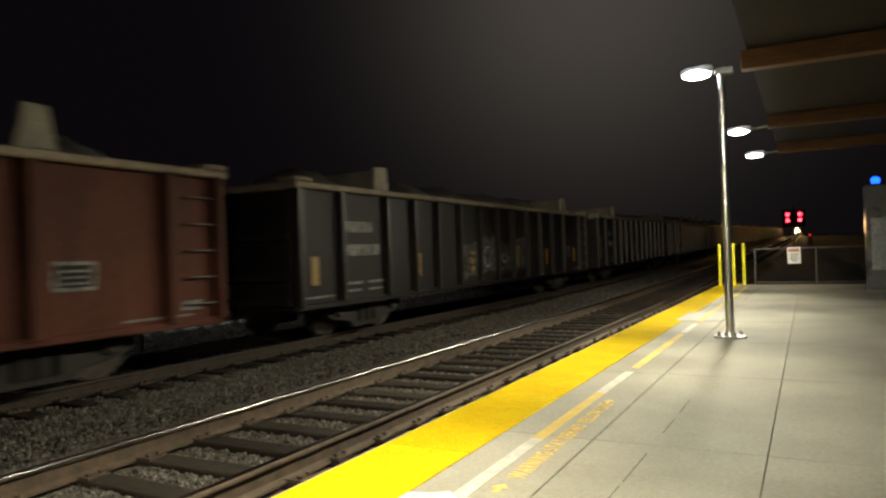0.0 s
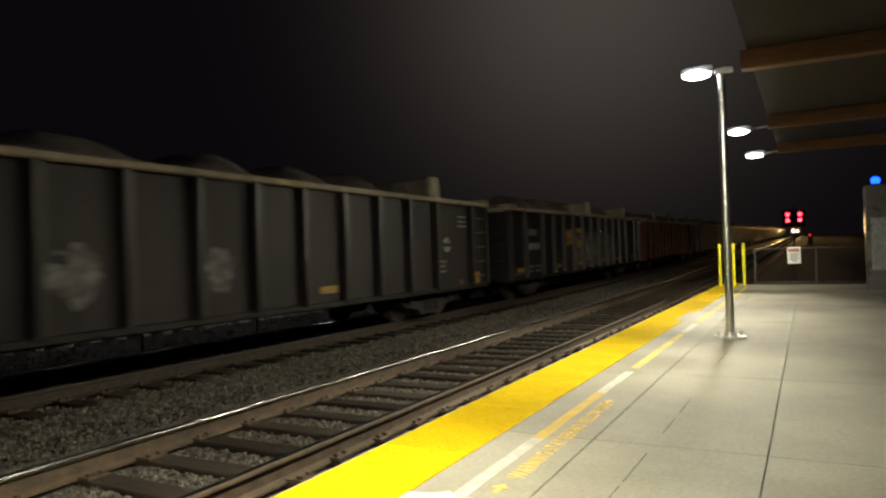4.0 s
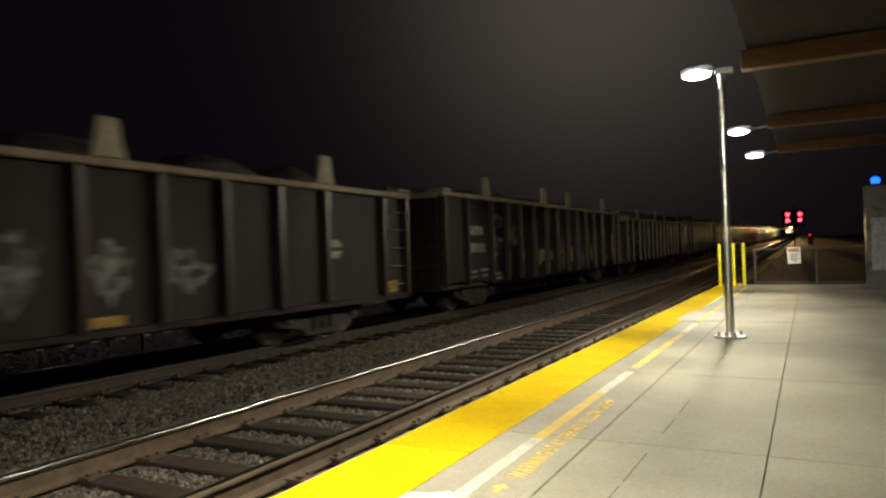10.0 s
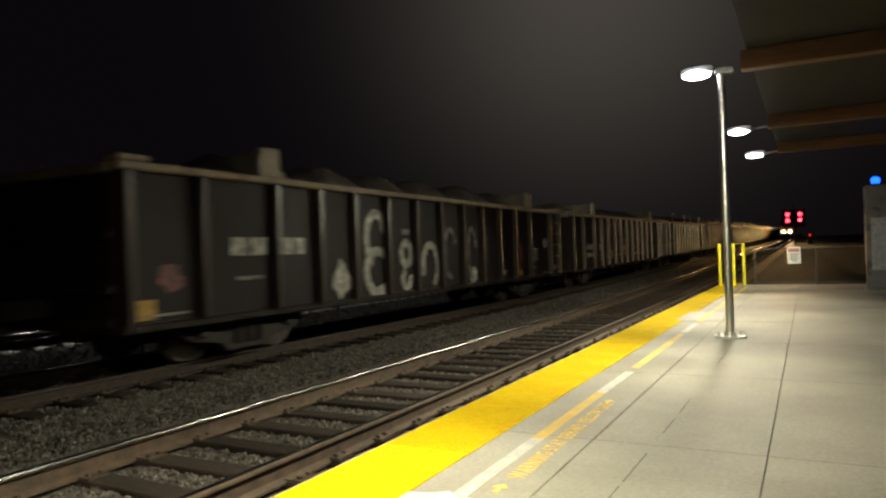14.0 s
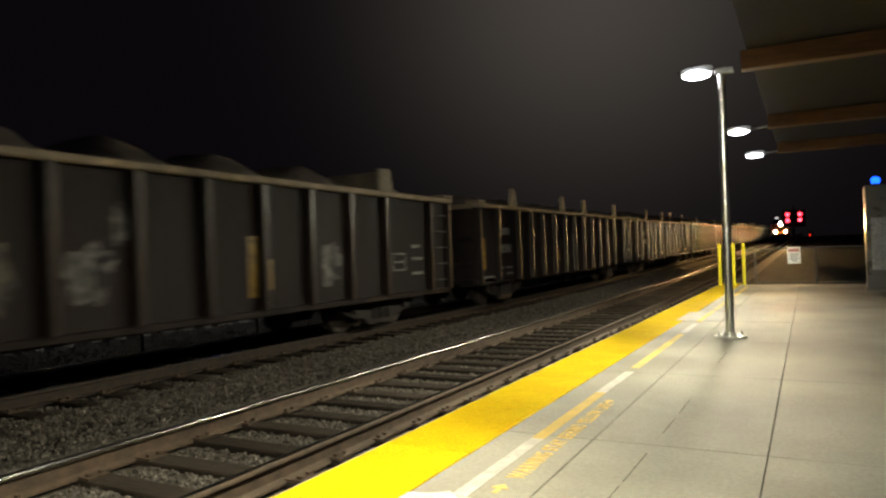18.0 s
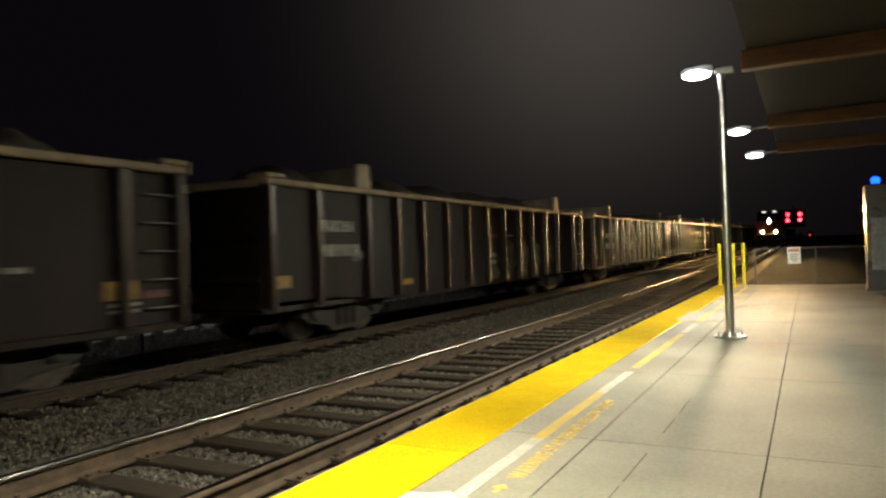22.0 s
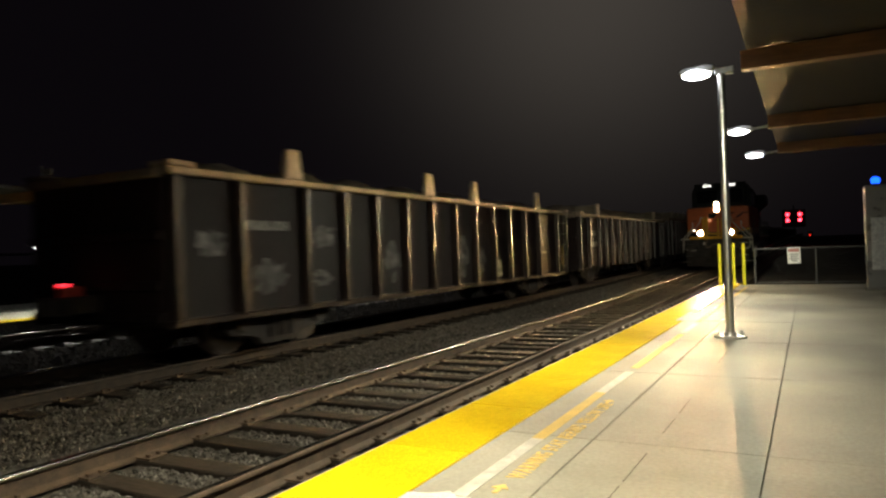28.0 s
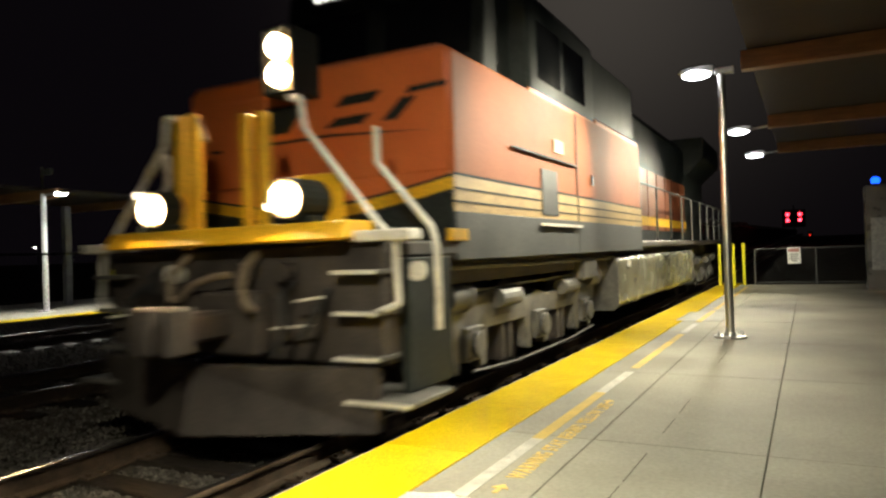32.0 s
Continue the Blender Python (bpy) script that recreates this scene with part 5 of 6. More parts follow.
        part("end_chord", endc, None, car, m=lift @ m)
        part("corner_plate", corner, None, car, m=lift @ m)
        part("corner_plate", corner, None, car, m=lift @ m @ Matrix.Translation((-2.64, 0, 0)))
        for z in (0.85, 1.2, 1.55, 1.9, 2.25):
            part("rung", rung, None, car, m=m @ Matrix.Translation((0, 0, z)))
        part("coupler", coup, None, car, m=m)
        part("brake_hose", hose, None, car, m=m)
    part("floor", once("floor", lambda: Shape().box(-1.30, 1.30, -CAR + 0.07, -0.07, 0.58, 0.66).mesh("floor", TRUCK)), None, car)
    part("centre_sill", once("csill", lambda: Shape().box(-0.2, 0.2, -CAR + 0.3, -0.3, 0.40, 0.578).mesh("centre_sill", TRUCK)), None, car)
    part("load", once(("load", k % 7), lambda: load_mesh(k % 7 + 1)), None, car, "heaped dark earth load", m=lift)
    if plates == "stakes":
        pl = once("stake", lambda: Shape().prism([(-0.24, 2.632), (0.24, 2.632), (0.17, 2.93), (0.15, 3.12), (-0.15, 3.12), (-0.17, 2.93)], 1.36, 1.46, "x").mesh("stake_plate", PLATE, 0.02))
        spots = {17: [-2.7, -7.1, -9.4, -13.8], 0: [-2.6, -6.9, -9.3, -13.8], 6: [-2.7, -6.8, -9.35, -13.8]}.get(k, [-2.65, -7.03, -9.57, -13.85])
    else:
        pl = once("wedge", lambda: Shape().prism([(-0.24, 2.632), (0.24, 2.632), (0.19, 3.08), (-0.20, 3.06)], 1.36, 1.46, "x").mesh("stake_plate", PLATE, 0.015))
        cross = once("cross", lambda: Shape().prism([(-1.36, 2.632), (1.355, 2.632), (1.355, 3.03), (-1.36, 2.98)], -0.06, 0.02, "y").mesh("spreader_board", DUST_DIM, 0.01))
        spots = {1: [-3.0, -8.5], 14: [-2.7, -13.68], 15: [-2.2, -4.2, -6.3, -10.3, -12.4, -14.57], 11: [-2.7, -13.65]}.get(k, [-2.72, -13.7])
    for y in spots:
        y += rng.uniform(-0.05, 0.05)
        part("stake_plate", pl, None, car, "pale plate standing on the top rail", m=lift @ pose(0, y, 0))
        part("stake_plate", pl, None, car, m=lift @ pose(-2.8, y, 0))
        if plates != "stakes":
            part("spreader_board", cross, None, car, "board across the car between two plates", m=lift @ pose(0, y, 0))
    frame_me, wheel_me = once("tf", truck_frame_mesh), once("wh", wheel_mesh)
    spring = once("spring", lambda: Shape().rod((1.10, -0.22, 0.2), (1.10, -0.22, 0.56), 0.07, 8).rod((1.10, 0.0, 0.2), (1.10, 0.0, 0.56), 0.07, 8).rod((1.10, 0.22, 0.2), (1.10, 0.22, 0.56), 0.07, 8).mesh("spring_nest", TRUCK))
    for y in (-2.45, -13.85):
        tr = part("truck", once("bol", lambda: Shape().box(-1.0, 1.0, -0.22, 0.22, 0.40, 0.57).mesh("truck", TRUCK, 0.02)), None, car, "grimy two-axle truck", m=pose(0, y, 0))
        for r in (pose(0, 0, 0), pose(0, 0, 0, 0, 0, 180)):
            part("side_frame", frame_me, None, tr, m=r)
            part("spring_nest", spring, None, tr, m=r)
        for dy in (-0.875, 0.875):
            part("wheelset", wheel_me, None, tr, m=pose(0, dy, 0.455))
    marks(car, k, rng)
    if last:
        e = part("rear_marker", Shape().box(-0.19, 0.03, -CAR - 0.42, -CAR - 0.17, 0.76, 1.13), MARKER_ORANGE, car, "orange-red rear marker case", bevel=0.02)
        part("marker_lamp", Shape().box(-0.14, -0.02, -CAR - 0.43, -CAR - 0.36, 1.133, 1.17), EOT_RED, e, "glowing red marker lamp")
    return car


LOOKS = {-1: ("black", "wedges"), 0: ("rust", "stakes"), 1: ("grey", "wedges"), 2: ("black", "wedges"), 3: ("black", "wedges"), 4: ("black", "stakes"), 5: ("black", "stakes"), 6: ("brown", "stakes"), 7: ("brown", "wedges"), 8: ("brown", "wedges"),
         9: ("brown", "stakes"), 10: ("black", "stakes"), 11: ("brown", "wedges"), 12: ("brown", "wedges"), 13: ("brown", "wedges"), 14: ("brown", "wedges"), 15: ("brown", "wedges"), 16: ("brown", "wedges"), 17: ("brown", "stakes")}
CARS = []
for k in range(-14, 18):
    paint, plates = LOOKS.get(k, (("black", "brown", "black", "grey")[k % 4], ("wedges", "stakes")[k % 2]))
    CARS.append((k, gondola(k, paint, plates, k in (5, 10, 13, 15, 16) or (k < 0 and k % 3 == 0), k == 17)))


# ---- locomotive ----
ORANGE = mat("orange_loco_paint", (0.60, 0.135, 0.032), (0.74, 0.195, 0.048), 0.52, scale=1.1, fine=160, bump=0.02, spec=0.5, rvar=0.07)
# darkened copy of the orange: the hazy dimness along the hood, as colour
DIM_ORANGE = mat("dimmed_orange_paint", (0.16, 0.045, 0.016), (0.30, 0.085, 0.026), 0.5, scale=1.1, fine=60)
# duller, greyer copy of the orange: the lamps' sheen is put into the colour
SHEEN_ORANGE = mat("sheen_greyed_orange_side", (0.36, 0.105, 0.042), (0.47, 0.150, 0.062), 0.64, scale=0.9, fine=70, bump=0.03, spec=0.20, rvar=0.05)
LOCO_SKIRT = mat("dusty_dark_green_skirt", (0.040, 0.041, 0.042), (0.085, 0.085, 0.085), 0.58, scale=1.6, fine=25, bump=0.05, spec=0.35)
LOCO_DARK = mat("dark_green_loco_paint", (0.012, 0.016, 0.015), (0.028, 0.032, 0.030), 0.55, scale=2, fine=30, spec=0.18)
LOCO_SOOT = mat("sooty_underframe", (0.026, 0.021, 0.018), (0.070, 0.057, 0.048), 0.6, scale=3, fine=40)
LOCO_TRUCK = mat("dusty_grey_truck", (0.06, 0.057, 0.052), (0.16, 0.15, 0.135), 0.6, scale=4, fine=40)
RAIL_WHITE = mat("white_handrail", (0.55, 0.52, 0.46), (0.72, 0.70, 0.62), 0.5, scale=6)
TANK = mat("dusty_fuel_tank", (0.13, 0.125, 0.10), (0.24, 0.23, 0.17), 0.24, scale=2, fine=30)
GLASS = mat("dark_cab_glass", (0.006, 0.007, 0.008), (0.012, 0.013, 0.014), 0.08)


def ring_tube(x, z, y0, y1, r0, r1, n=20):
    """An open tube along the line."""
    s = Shape()
    vs = [(x + r * math.cos(2 * math.pi * i / n), y, z + r * math.sin(2 * math.pi * i / n)) for y in (y0, y1) for r in (r0, r1) for i in range(n)]
    fs = []
    for i in range(n):
        j = (i + 1) % n
        fs += [(i, j, j + n, i + n), (i, i + 2 * n, j + 2 * n, j), (i + n, j + n, j + 3 * n, i + 3 * n), (i + 2 * n, i + 3 * n, j + 3 * n, j + 2 * n)]
    return s.add(vs, fs)


def locomotive():
    car = thing("locomotive", "orange and dark-green diesel locomotive with lit headlights", "locomotive")
    P = lambda n, s, m, lab="", b=0.0, sm=False, par=None: part(n, s, m, par or car, lab, b, sm)
    # frame and pilot
    P("deck", Shape().box(-1.52, 1.52, 0.35, 21.6, 1.38, 1.50), LOCO_SOOT, "", 0.02)
    P("frame_sill", Shape().box(-1.30, 1.30, 0.6, 21.4, 1.12, 1.379), LOCO_SOOT)
    P("front_plate", Shape().box(-1.45, 1.45, 0.10, 0.34, 0.62, 1.50), LOCO_SOOT, "dark front end plate", 0.02)
    plow = Shape()
    for sx in (-1, 1):
        a, b = sx * 0.0, sx * 1.42
        vs = [(a, -0.30, 0.62), (b, 0.02, 0.62), (b, 0.02, 0.16), (a, -0.42, 0.12), (a, -0.18, 0.62), (b, 0.10, 0.62), (b, 0.10, 0.16), (a, -0.30, 0.12)]
        plow.add(vs, [(0, 1, 2, 3), (4, 7, 6, 5), (0, 4, 5, 1), (3, 2, 6, 7), (1, 5, 6, 2), (0, 3, 7, 4)])
    P("snow_plow", plow, LOCO_SOOT, "black steel plow under the coupler", 0.01)
    P("anti_climber", Shape().prism([(-0.12, 1.52), (0.32, 1.52), (0.32, 1.66), (-0.02, 1.66)], -1.25, 1.25, "x"), LOCO_YELLOW, "yellow anti-climber beam", 0.015)
    P("coupler_shank", Shape().box(-0.14, 0.14, -0.45, 0.12, 0.80, 1.02), LOCO_SOOT, "rusty coupler shank", 0.03)
    P("coupler_knuckle", Shape().prism([(-0.24, -0.45), (-0.24, -0.66), (-0.12, -0.76), (0.02, -0.70), (0.05, -0.58), (0.14, -0.60), (0.18, -0.72), (0.24, -0.66), (0.22, -0.452)][::-1], 0.74, 1.08, "z"), LOCO_SOOT, "worn knuckle coupler", 0.02)
    P("draft_pocket", Shape().box(-0.42, 0.42, -0.05, 0.098, 0.66, 1.16), LOCO_SOOT, "", 0.03)
    for pts, r, m in (([(-0.43, 0.09, 1.46), (-0.48, -0.06, 1.30), (-0.45, -0.10, 1.10), (-0.34, -0.12, 1.10), (-0.17, -0.12, 1.22), (0.06, -0.12, 1.28), (0.21, -0.10, 1.29)], 0.028, TAN_HOSE),
                      ([(0.32, 0.09, 1.46), (0.34, -0.08, 1.34), (0.33, -0.12, 1.20), (0.38, -0.14, 1.08), (0.46, -0.14, 1.02)], 0.032, TAN_HOSE),
                      ([(-0.95, 0.09, 1.20), (-0.92, -0.12, 1.10), (-0.80, -0.18, 0.90), (-0.62, -0.2, 0.84)], 0.026, RUBBER), ([(0.66, 0.09, 1.22), (0.70, -0.12, 1.10), (0.78, -0.16, 0.92), (0.70, -0.2, 0.72)], 0.026, RUBBER),
                      ([(0.98, 0.09, 1.16), (1.02, -0.10, 1.02), (0.92, -0.16, 0.84)], 0.024, RUBBER), ([(-0.70, 0.09, 1.40), (-0.74, -0.05, 1.28), (-0.68, -0.08, 1.14)], 0.024, RUBBER)):
        P("air_hose", Shape().pipe(pts, r, 8), m, "hanging air hose", 0, True)
    for x in (-0.55, 0.20, 0.62):
        P("glad_hand", Shape().rod((x, 0.09, 1.30), (x, -0.01, 1.30), 0.075, 12), RAIL_WHITE if x < 0 else LOCO_SOOT, "pale round fitting")
    for x, z, n in ((0.60, 0.89, 0.36), (0.82, 1.09, 0.24), (-1.2, 0.95, 0.3)):
        P("cut_lever", Shape().rod((x, -0.10, z), (x + n, -0.08, z + 0.03), 0.013, 6), RAIL_WHITE, "pale uncoupling lever")
    # ditch lights
    for x in (-0.715, 0.715):
        h = P("ditch_light", ring_tube(x, 1.84, -0.06, 0.26, 0.142, 0.160).rod((x, 0.255, 1.84), (x, 0.32, 1.84), 0.160, 20).box(x - 0.14, x + 0.14, 0.04, 0.26, 1.662, 1.715), LOCO_DARK, "ditch light housing", 0.008)
        P("lens", ring_tube(x, 1.84, -0.05, 0.25, 0.060, 0.116), HEAD_RIM, "glowing warm lens", par=h)
        P("reflector", ring_tube(x, 1.84, -0.045, 0.25, 0.117, 0.140), HEAD_WARM, "warm ring glowing in place of the light's halo", par=h)
        P("bulb", Shape().rod((x, 0.24, 1.84), (x, 0.25, 1.84), 0.056, 18), HEAD_GLOW, "bright bulb", par=h)
    for x, z in ((0.44, 1.80), (-1.02, 1.98)):
        b = P("marker_light", Shape().rod((x, 0.10, z), (x, 0.22, z), 0.045, 12).box(x - 0.02, x + 0.02, 0.14, 0.20, 1.662, z - 0.04), LOCO_DARK, "small marker light on a stalk")
        P("lens", Shape().rod((x, 0.085, z), (x, 0.099, z), 0.034, 12), MARKER_GLOW, "small glowing lens", par=b)
    P("light_mount", Shape().box(0.50, 0.97, 0.325, 0.345, 1.662, 2.05), LOCO_YELLOW, "yellow mounting plate behind the ditch light", 0.008)
    # nose
    nose = Shape().prism([(-1.50, 2.06), (1.50, 2.06), (1.50, 3.10), (1.44, 3.17), (-1.44, 3.17), (-1.50, 3.10)], 1.12, 3.2, "y")
    P("nose", nose, ORANGE, "orange nose panel", 0.05, True)
    P("nose_band", Shape().box(-1.50, 1.50, 1.12, 3.0, 1.50, 1.93), LOCO_DARK, "dark green lower nose", 0.03)
    P("nose_stripe", Shape().box(-1.505, 1.505, 1.122, 3.0, 1.932, 2.03), LOCO_YELLOW, "yellow nose stripe")
    P("nose_pinstripe", Shape().box(-1.508, 1.508, 1.122, 3.0, 2.032, 2.058), BLACK, "thin black stripe")
    dip = lambda x: -0.21 * (1 - (abs(x) / 1.5) ** 1.4)
    cuts = [-1.496 + 2.992 * k / 14 for k in range(15)]

    def nose_fill(lo, hi, y0, y1, bend_top=True):
        """A band across the nose whose edges dip towards the middle."""
        top = [(x, hi + (dip(x) if bend_top else 0)) for x in reversed(cuts)]
        return Shape().prism([(x, lo + dip(x)) for x in cuts] + top, y0, y1, "y")

    P("nose_chin", nose_fill(2.058, 2.085, 1.104, 1.118, False), ORANGE, "orange chin of the nose")
    P("nose_stripe", nose_fill(1.932, 2.034, 1.098, 1.112), LOCO_YELLOW, "yellow stripe that dips on the nose")
    P("nose_pinstripe", nose_fill(2.036, 2.060, 1.096, 1.110), BLACK, "thin black stripe")
    P("nose_pinstripe", nose_fill(1.908, 1.930, 1.096, 1.110), BLACK, "thin black stripe")
    P("nose_door", Shape().box(-1.05, -0.45, 1.085, 1.116, 2.10, 2.95), ORANGE, "nose door with a dark frame", 0.01)
    # mark on the nose: dark slanted shapes
    sy0, sy1 = 1.102, 1.116
    slant = lambda pts: Shape().prism(pts, sy0, sy1, "y")
    for pts in ([(0.84, 2.57), (0.99, 2.57), (1.20, 2.75), (1.05, 2.75)], [(1.08, 2.775), (1.47, 2.80), (1.49, 2.84), (1.14, 2.83)],
                [(0.22, 2.57), (0.62, 2.575), (0.74, 2.66), (0.36, 2.65)], [(0.34, 2.75), (0.74, 2.76), (0.84, 2.845), (0.46, 2.84)],
                [(-0.70, 2.58), (-0.20, 2.58), (0.02, 2.84), (-0.50, 2.84)]):
        P("nose_emblem", slant(pts), LOCO_DARK, "dark slanted emblem block")
    P("nose_swoosh", slant([(-1.2, 2.47), (0.3, 2.49), (1.28, 2.45), (0.3, 2.515), (-1.2, 2.50)]), LOCO_DARK, "thin dark swoosh line")
    P("nose_seam", Shape().box(0.80, 0.812, 1.106, 1.117, 2.06, 2.50), BLACK)
    # headlight
    h = P("headlight", Shape().box(-0.18, 0.18, 1.045, 1.11, 2.86, 3.44).box(-0.18, -0.14, 0.74, 1.044, 2.86, 3.44).box(0.14, 0.18, 0.74, 1.044, 2.86, 3.44).box(-0.139, 0.139, 0.74, 1.044, 2.86, 2.885).box(-0.139, 0.139, 0.74, 1.044, 3.415, 3.44), LOCO_DARK, "headlight housing", 0.006)
    for z in (3.025, 3.275):
        P("lens", ring_tube(0, z, 0.75, 1.04, 0.027, 0.110), HEAD_RIM, "glowing warm lens", par=h)
        P("reflector", ring_tube(0, z, 0.755, 1.04, 0.111, 0.118), HEAD_WARM, "warm ring glowing in place of the light's halo", par=h)
        P("bulb", Shape().rod((0, 1.03, z), (0, 1.04, z), 0.026, 18), BEAM_GLOW, "bright bulb", par=h)
    # cab
    P("cab", Shape().prism([(-1.50, 2.06), (1.50, 2.06), (1.50, 4.15), (1.20, 4.52), (-1.20, 4.52), (-1.50, 4.15)], 3.05, 5.6, "y"), LOCO_DARK, "dark green upper cab", 0.04, True)
    for sx in (-1, 1):
        P("cab_side", Shape().box(*sorted((sx * 1.490, sx * 1.506)), 3.0, 5.6, 2.06, 3.15), ORANGE, "orange cab side panel", 0.004)
    P("cab_front", Shape().prism([(2.30, 3.165), (3.06, 3.165), (3.06, 4.50), (2.48, 4.50), (2.42, 4.20)], -1.28, 1.28, "x"), LOCO_DARK, "dark windshield frame", 0.03)
    for x0, x1 in ((-1.15, -0.12), (0.12, 1.15)):
        P("windshield", Shape().add([(x0, 2.318, 3.42), (x1, 2.318, 3.42), (x1, 2.408, 4.12), (x0, 2.408, 4.12), (x0, 2.34, 3.42), (x1, 2.34, 3.42), (x1, 2.43, 4.12), (x0, 2.43, 4.12)], [(0, 1, 2, 3), (4, 7, 6, 5), (0, 4, 5, 1), (1, 5, 6, 2), (2, 6, 7, 3), (3, 7, 4, 0)]), GLASS, "dark windshield")
    for x in (-0.60, 0.60):
        b = P("number_board", Shape().box(x - 0.30, x + 0.30, 2.36, 2.47, 4.25, 4.48), BLACK, "number board", 0.01)
        for j in range(4):
            P("number_bar", Shape().box(x - 0.20 + j * 0.105, x - 0.14 + j * 0.105, 2.345, 2.358, 4.30, 4.43), NUMB_GLOW, "glowing white bar", par=b)
    for y0, y1 in ((3.3, 4.1), (4.25, 5.1)):
        P("cab_window", Shape().box(1.502, 1.512, y0, y1, 3.30, 3.95), GLASS, "dark cab side window", 0.01)
        P("cab_window", Shape().box(-1.512, -1.502, y0, y1, 3.30, 3.95), GLASS, "dark cab side window")
    # side panels: orange greyed by painted lamp sheen, stripes, blower housing
    P("cabinet", Shape().box(-1.50, 1.50, 5.62, 8.4, 1.52, 3.22), ORANGE, "orange equipment cabinet", 0.03)
    P("cabinet_top", Shape().box(-1.42, 1.42, 5.62, 8.4, 3.222, 4.2), LOCO_DARK, "dark green cabinet top", 0.05)
    for sx in (-1, 1):
        a, b = sorted((sx * 1.502, sx * 1.522))
        P("side_skirt", Shape().box(a, b, 1.13, 8.4, 1.34, 1.745), LOCO_SKIRT, "dark green lower side with a dusty sheen", 0.004)
        P("side_stripe", Shape().box(a, b - 0.004 if sx > 0 else b, 1.13, 8.4, 1.747, 2.05), LOCO_TAN, "dusty yellow side stripe")
        for z in (1.82, 1.93, 2.052):
            P("pinstripe", Shape().box(a - 0.002, b + 0.002, 1.13, 8.4, z, z + 0.018), LOCO_DARK, "thin dark stripe")
        P("side_panel", Shape().box(a - 0.002, b - 0.010, 1.16, 4.595, 2.074, 3.10), SHEEN_ORANGE, "orange side panel with lamp sheen in its colour", 0.004)
        P("side_panel", Shape().box(a - 0.002, b - 0.010, 4.605, 8.39, 2.074, 3.13), SHEEN_ORANGE, "orange side panel with lamp sheen in its colour", 0.004)
        P("door_slot", Shape().box(a, b + 0.006, 3.26, 3.80, 1.78, 2.30), BLACK, "dark ventilation opening")
        P("grab_bar", Shape().box(a, b + 0.03, 2.40, 4.55, 2.425, 2.445), LOCO_DARK, "dark rain strip")
        P("step_ledge", Shape().box(a, b + 0.05, 3.2, 4.6, 1.66, 1.69), RAIL_WHITE, "pale foot ledge")
        P("panel_seam", Shape().box(a, b + 0.003, 4.60, 4.63, 1.36, 3.1), LOCO_DARK)
        P("vent_box", Shape().box(a, b + 0.01, 3.70, 4.05, 2.52, 2.68), LOCO_TAN, "small vent cover", 0.01)
        P("latch", Shape().box(a, b + 0.02, 5.25, 5.33, 2.25, 2.38), BLACK)
    # long hood
    P("long_hood", Shape().prism([(-0.95, 1.5), (0.95, 1.5), (0.95, 4.1), (0.75, 4.35), (-0.75, 4.35), (-0.95, 4.1)], 8.42, 17.2, "y"), LOCO_DARK, "dark green long hood", 0.03)
    P("radiator", Shape().prism([(-0.95, 1.5), (0.95, 1.5), (0.95, 3.4), (1.5, 3.9), (1.5, 4.5), (-1.5, 4.5), (-1.5, 3.9), (-0.95, 3.4)], 17.22, 21.0, "y"), LOCO_DARK, "flared radiator section", 0.03)
    for j in range(8):
        y = 8.7 + j * 1.05
        P("hood_door", Shape().box(0.951, 0.968, y, y + 0.95, 1.75, 3.1), DIM_ORANGE, "", 0.01)
    P("hood_stripe", Shape().box(0.969, 0.975, 8.45, 17.15, 1.85, 2.05), LOCO_YELLOW, "yellow hood stripe")
    P("exhaust", Shape().box(-0.35, 0.35, 11, 12.2, 4.35, 4.55), LOCO_SOOT)
    for sx in (-1, 1):
        P("handrail", Shape().rod((sx * 1.46, 8.5, 2.55), (sx * 1.46, 21.2, 2.55), 0.02, 6), FENCE_GREY, "long side handrail")
        for j in range(9):
            y = 8.6 + j * 1.55
            P("stanchion", Shape().rod((sx * 1.46, y, 1.5), (sx * 1.46, y, 2.55), 0.02, 6), FENCE_GREY)
    # steps at the front corners
    for sx in (-1, 1):
        w = lambda a, b: sorted((sx * a, sx * b))
        P("step_well", Shape().box(*w(1.46, 1.54), 0.30, 0.96, 0.40, 1.376), LOCO_DARK, "dark step side plate", 0.01)
        for j, z in enumerate((0.36, 0.66, 0.98, 1.27)):
            x0, x1 = w(1.10, 1.47 if j else 1.72)
            P("step", Shape().box(x0, x1, -0.02, 0.28 if j else 0.62, z, z + 0.035), LOCO_TRUCK, "worn step tread", 0.005)
            # far-side edges lose their white: the shade there is put into the colour
            P("tread_edge", Shape().box(x0, x1, -0.035, -0.022, z + 0.004, z + 0.034), RAIL_WHITE if sx > 0 else LOCO_TRUCK, "step edge, white on the near side, darkened on the shaded one")
        P("deck_end", Shape().box(*w(1.26, 1.72), 0.02, 0.20, 1.50, 1.58), RAIL_WHITE, "white deck end strip", 0.008)
        P("front_handrail", Shape().pipe([(sx * 0.62, 0.15, 2.62), (sx * 0.72, 0.15, 2.62), (sx * 0.76, 0.15, 2.38), (sx * 1.42, 0.12, 1.62), (sx * 1.55, 0.12, 1.5), (sx * 1.57, 0.10, 1.06), (sx * 1.35, 0.08, 0.98)], 0.026, 8), RAIL_WHITE, "white bent handrail", 0, True)
        P("step_handrail", Shape().pipe([(sx * 1.16, 0.52, 2.40), (sx * 1.16, 0.52, 2.12), (sx * 1.62, 0.52, 1.60), (sx * 1.66, 0.52, 1.46), (sx * 1.66, 0.52, 0.84)], 0.03, 8), RAIL_WHITE, "white bent handrail", 0, True)
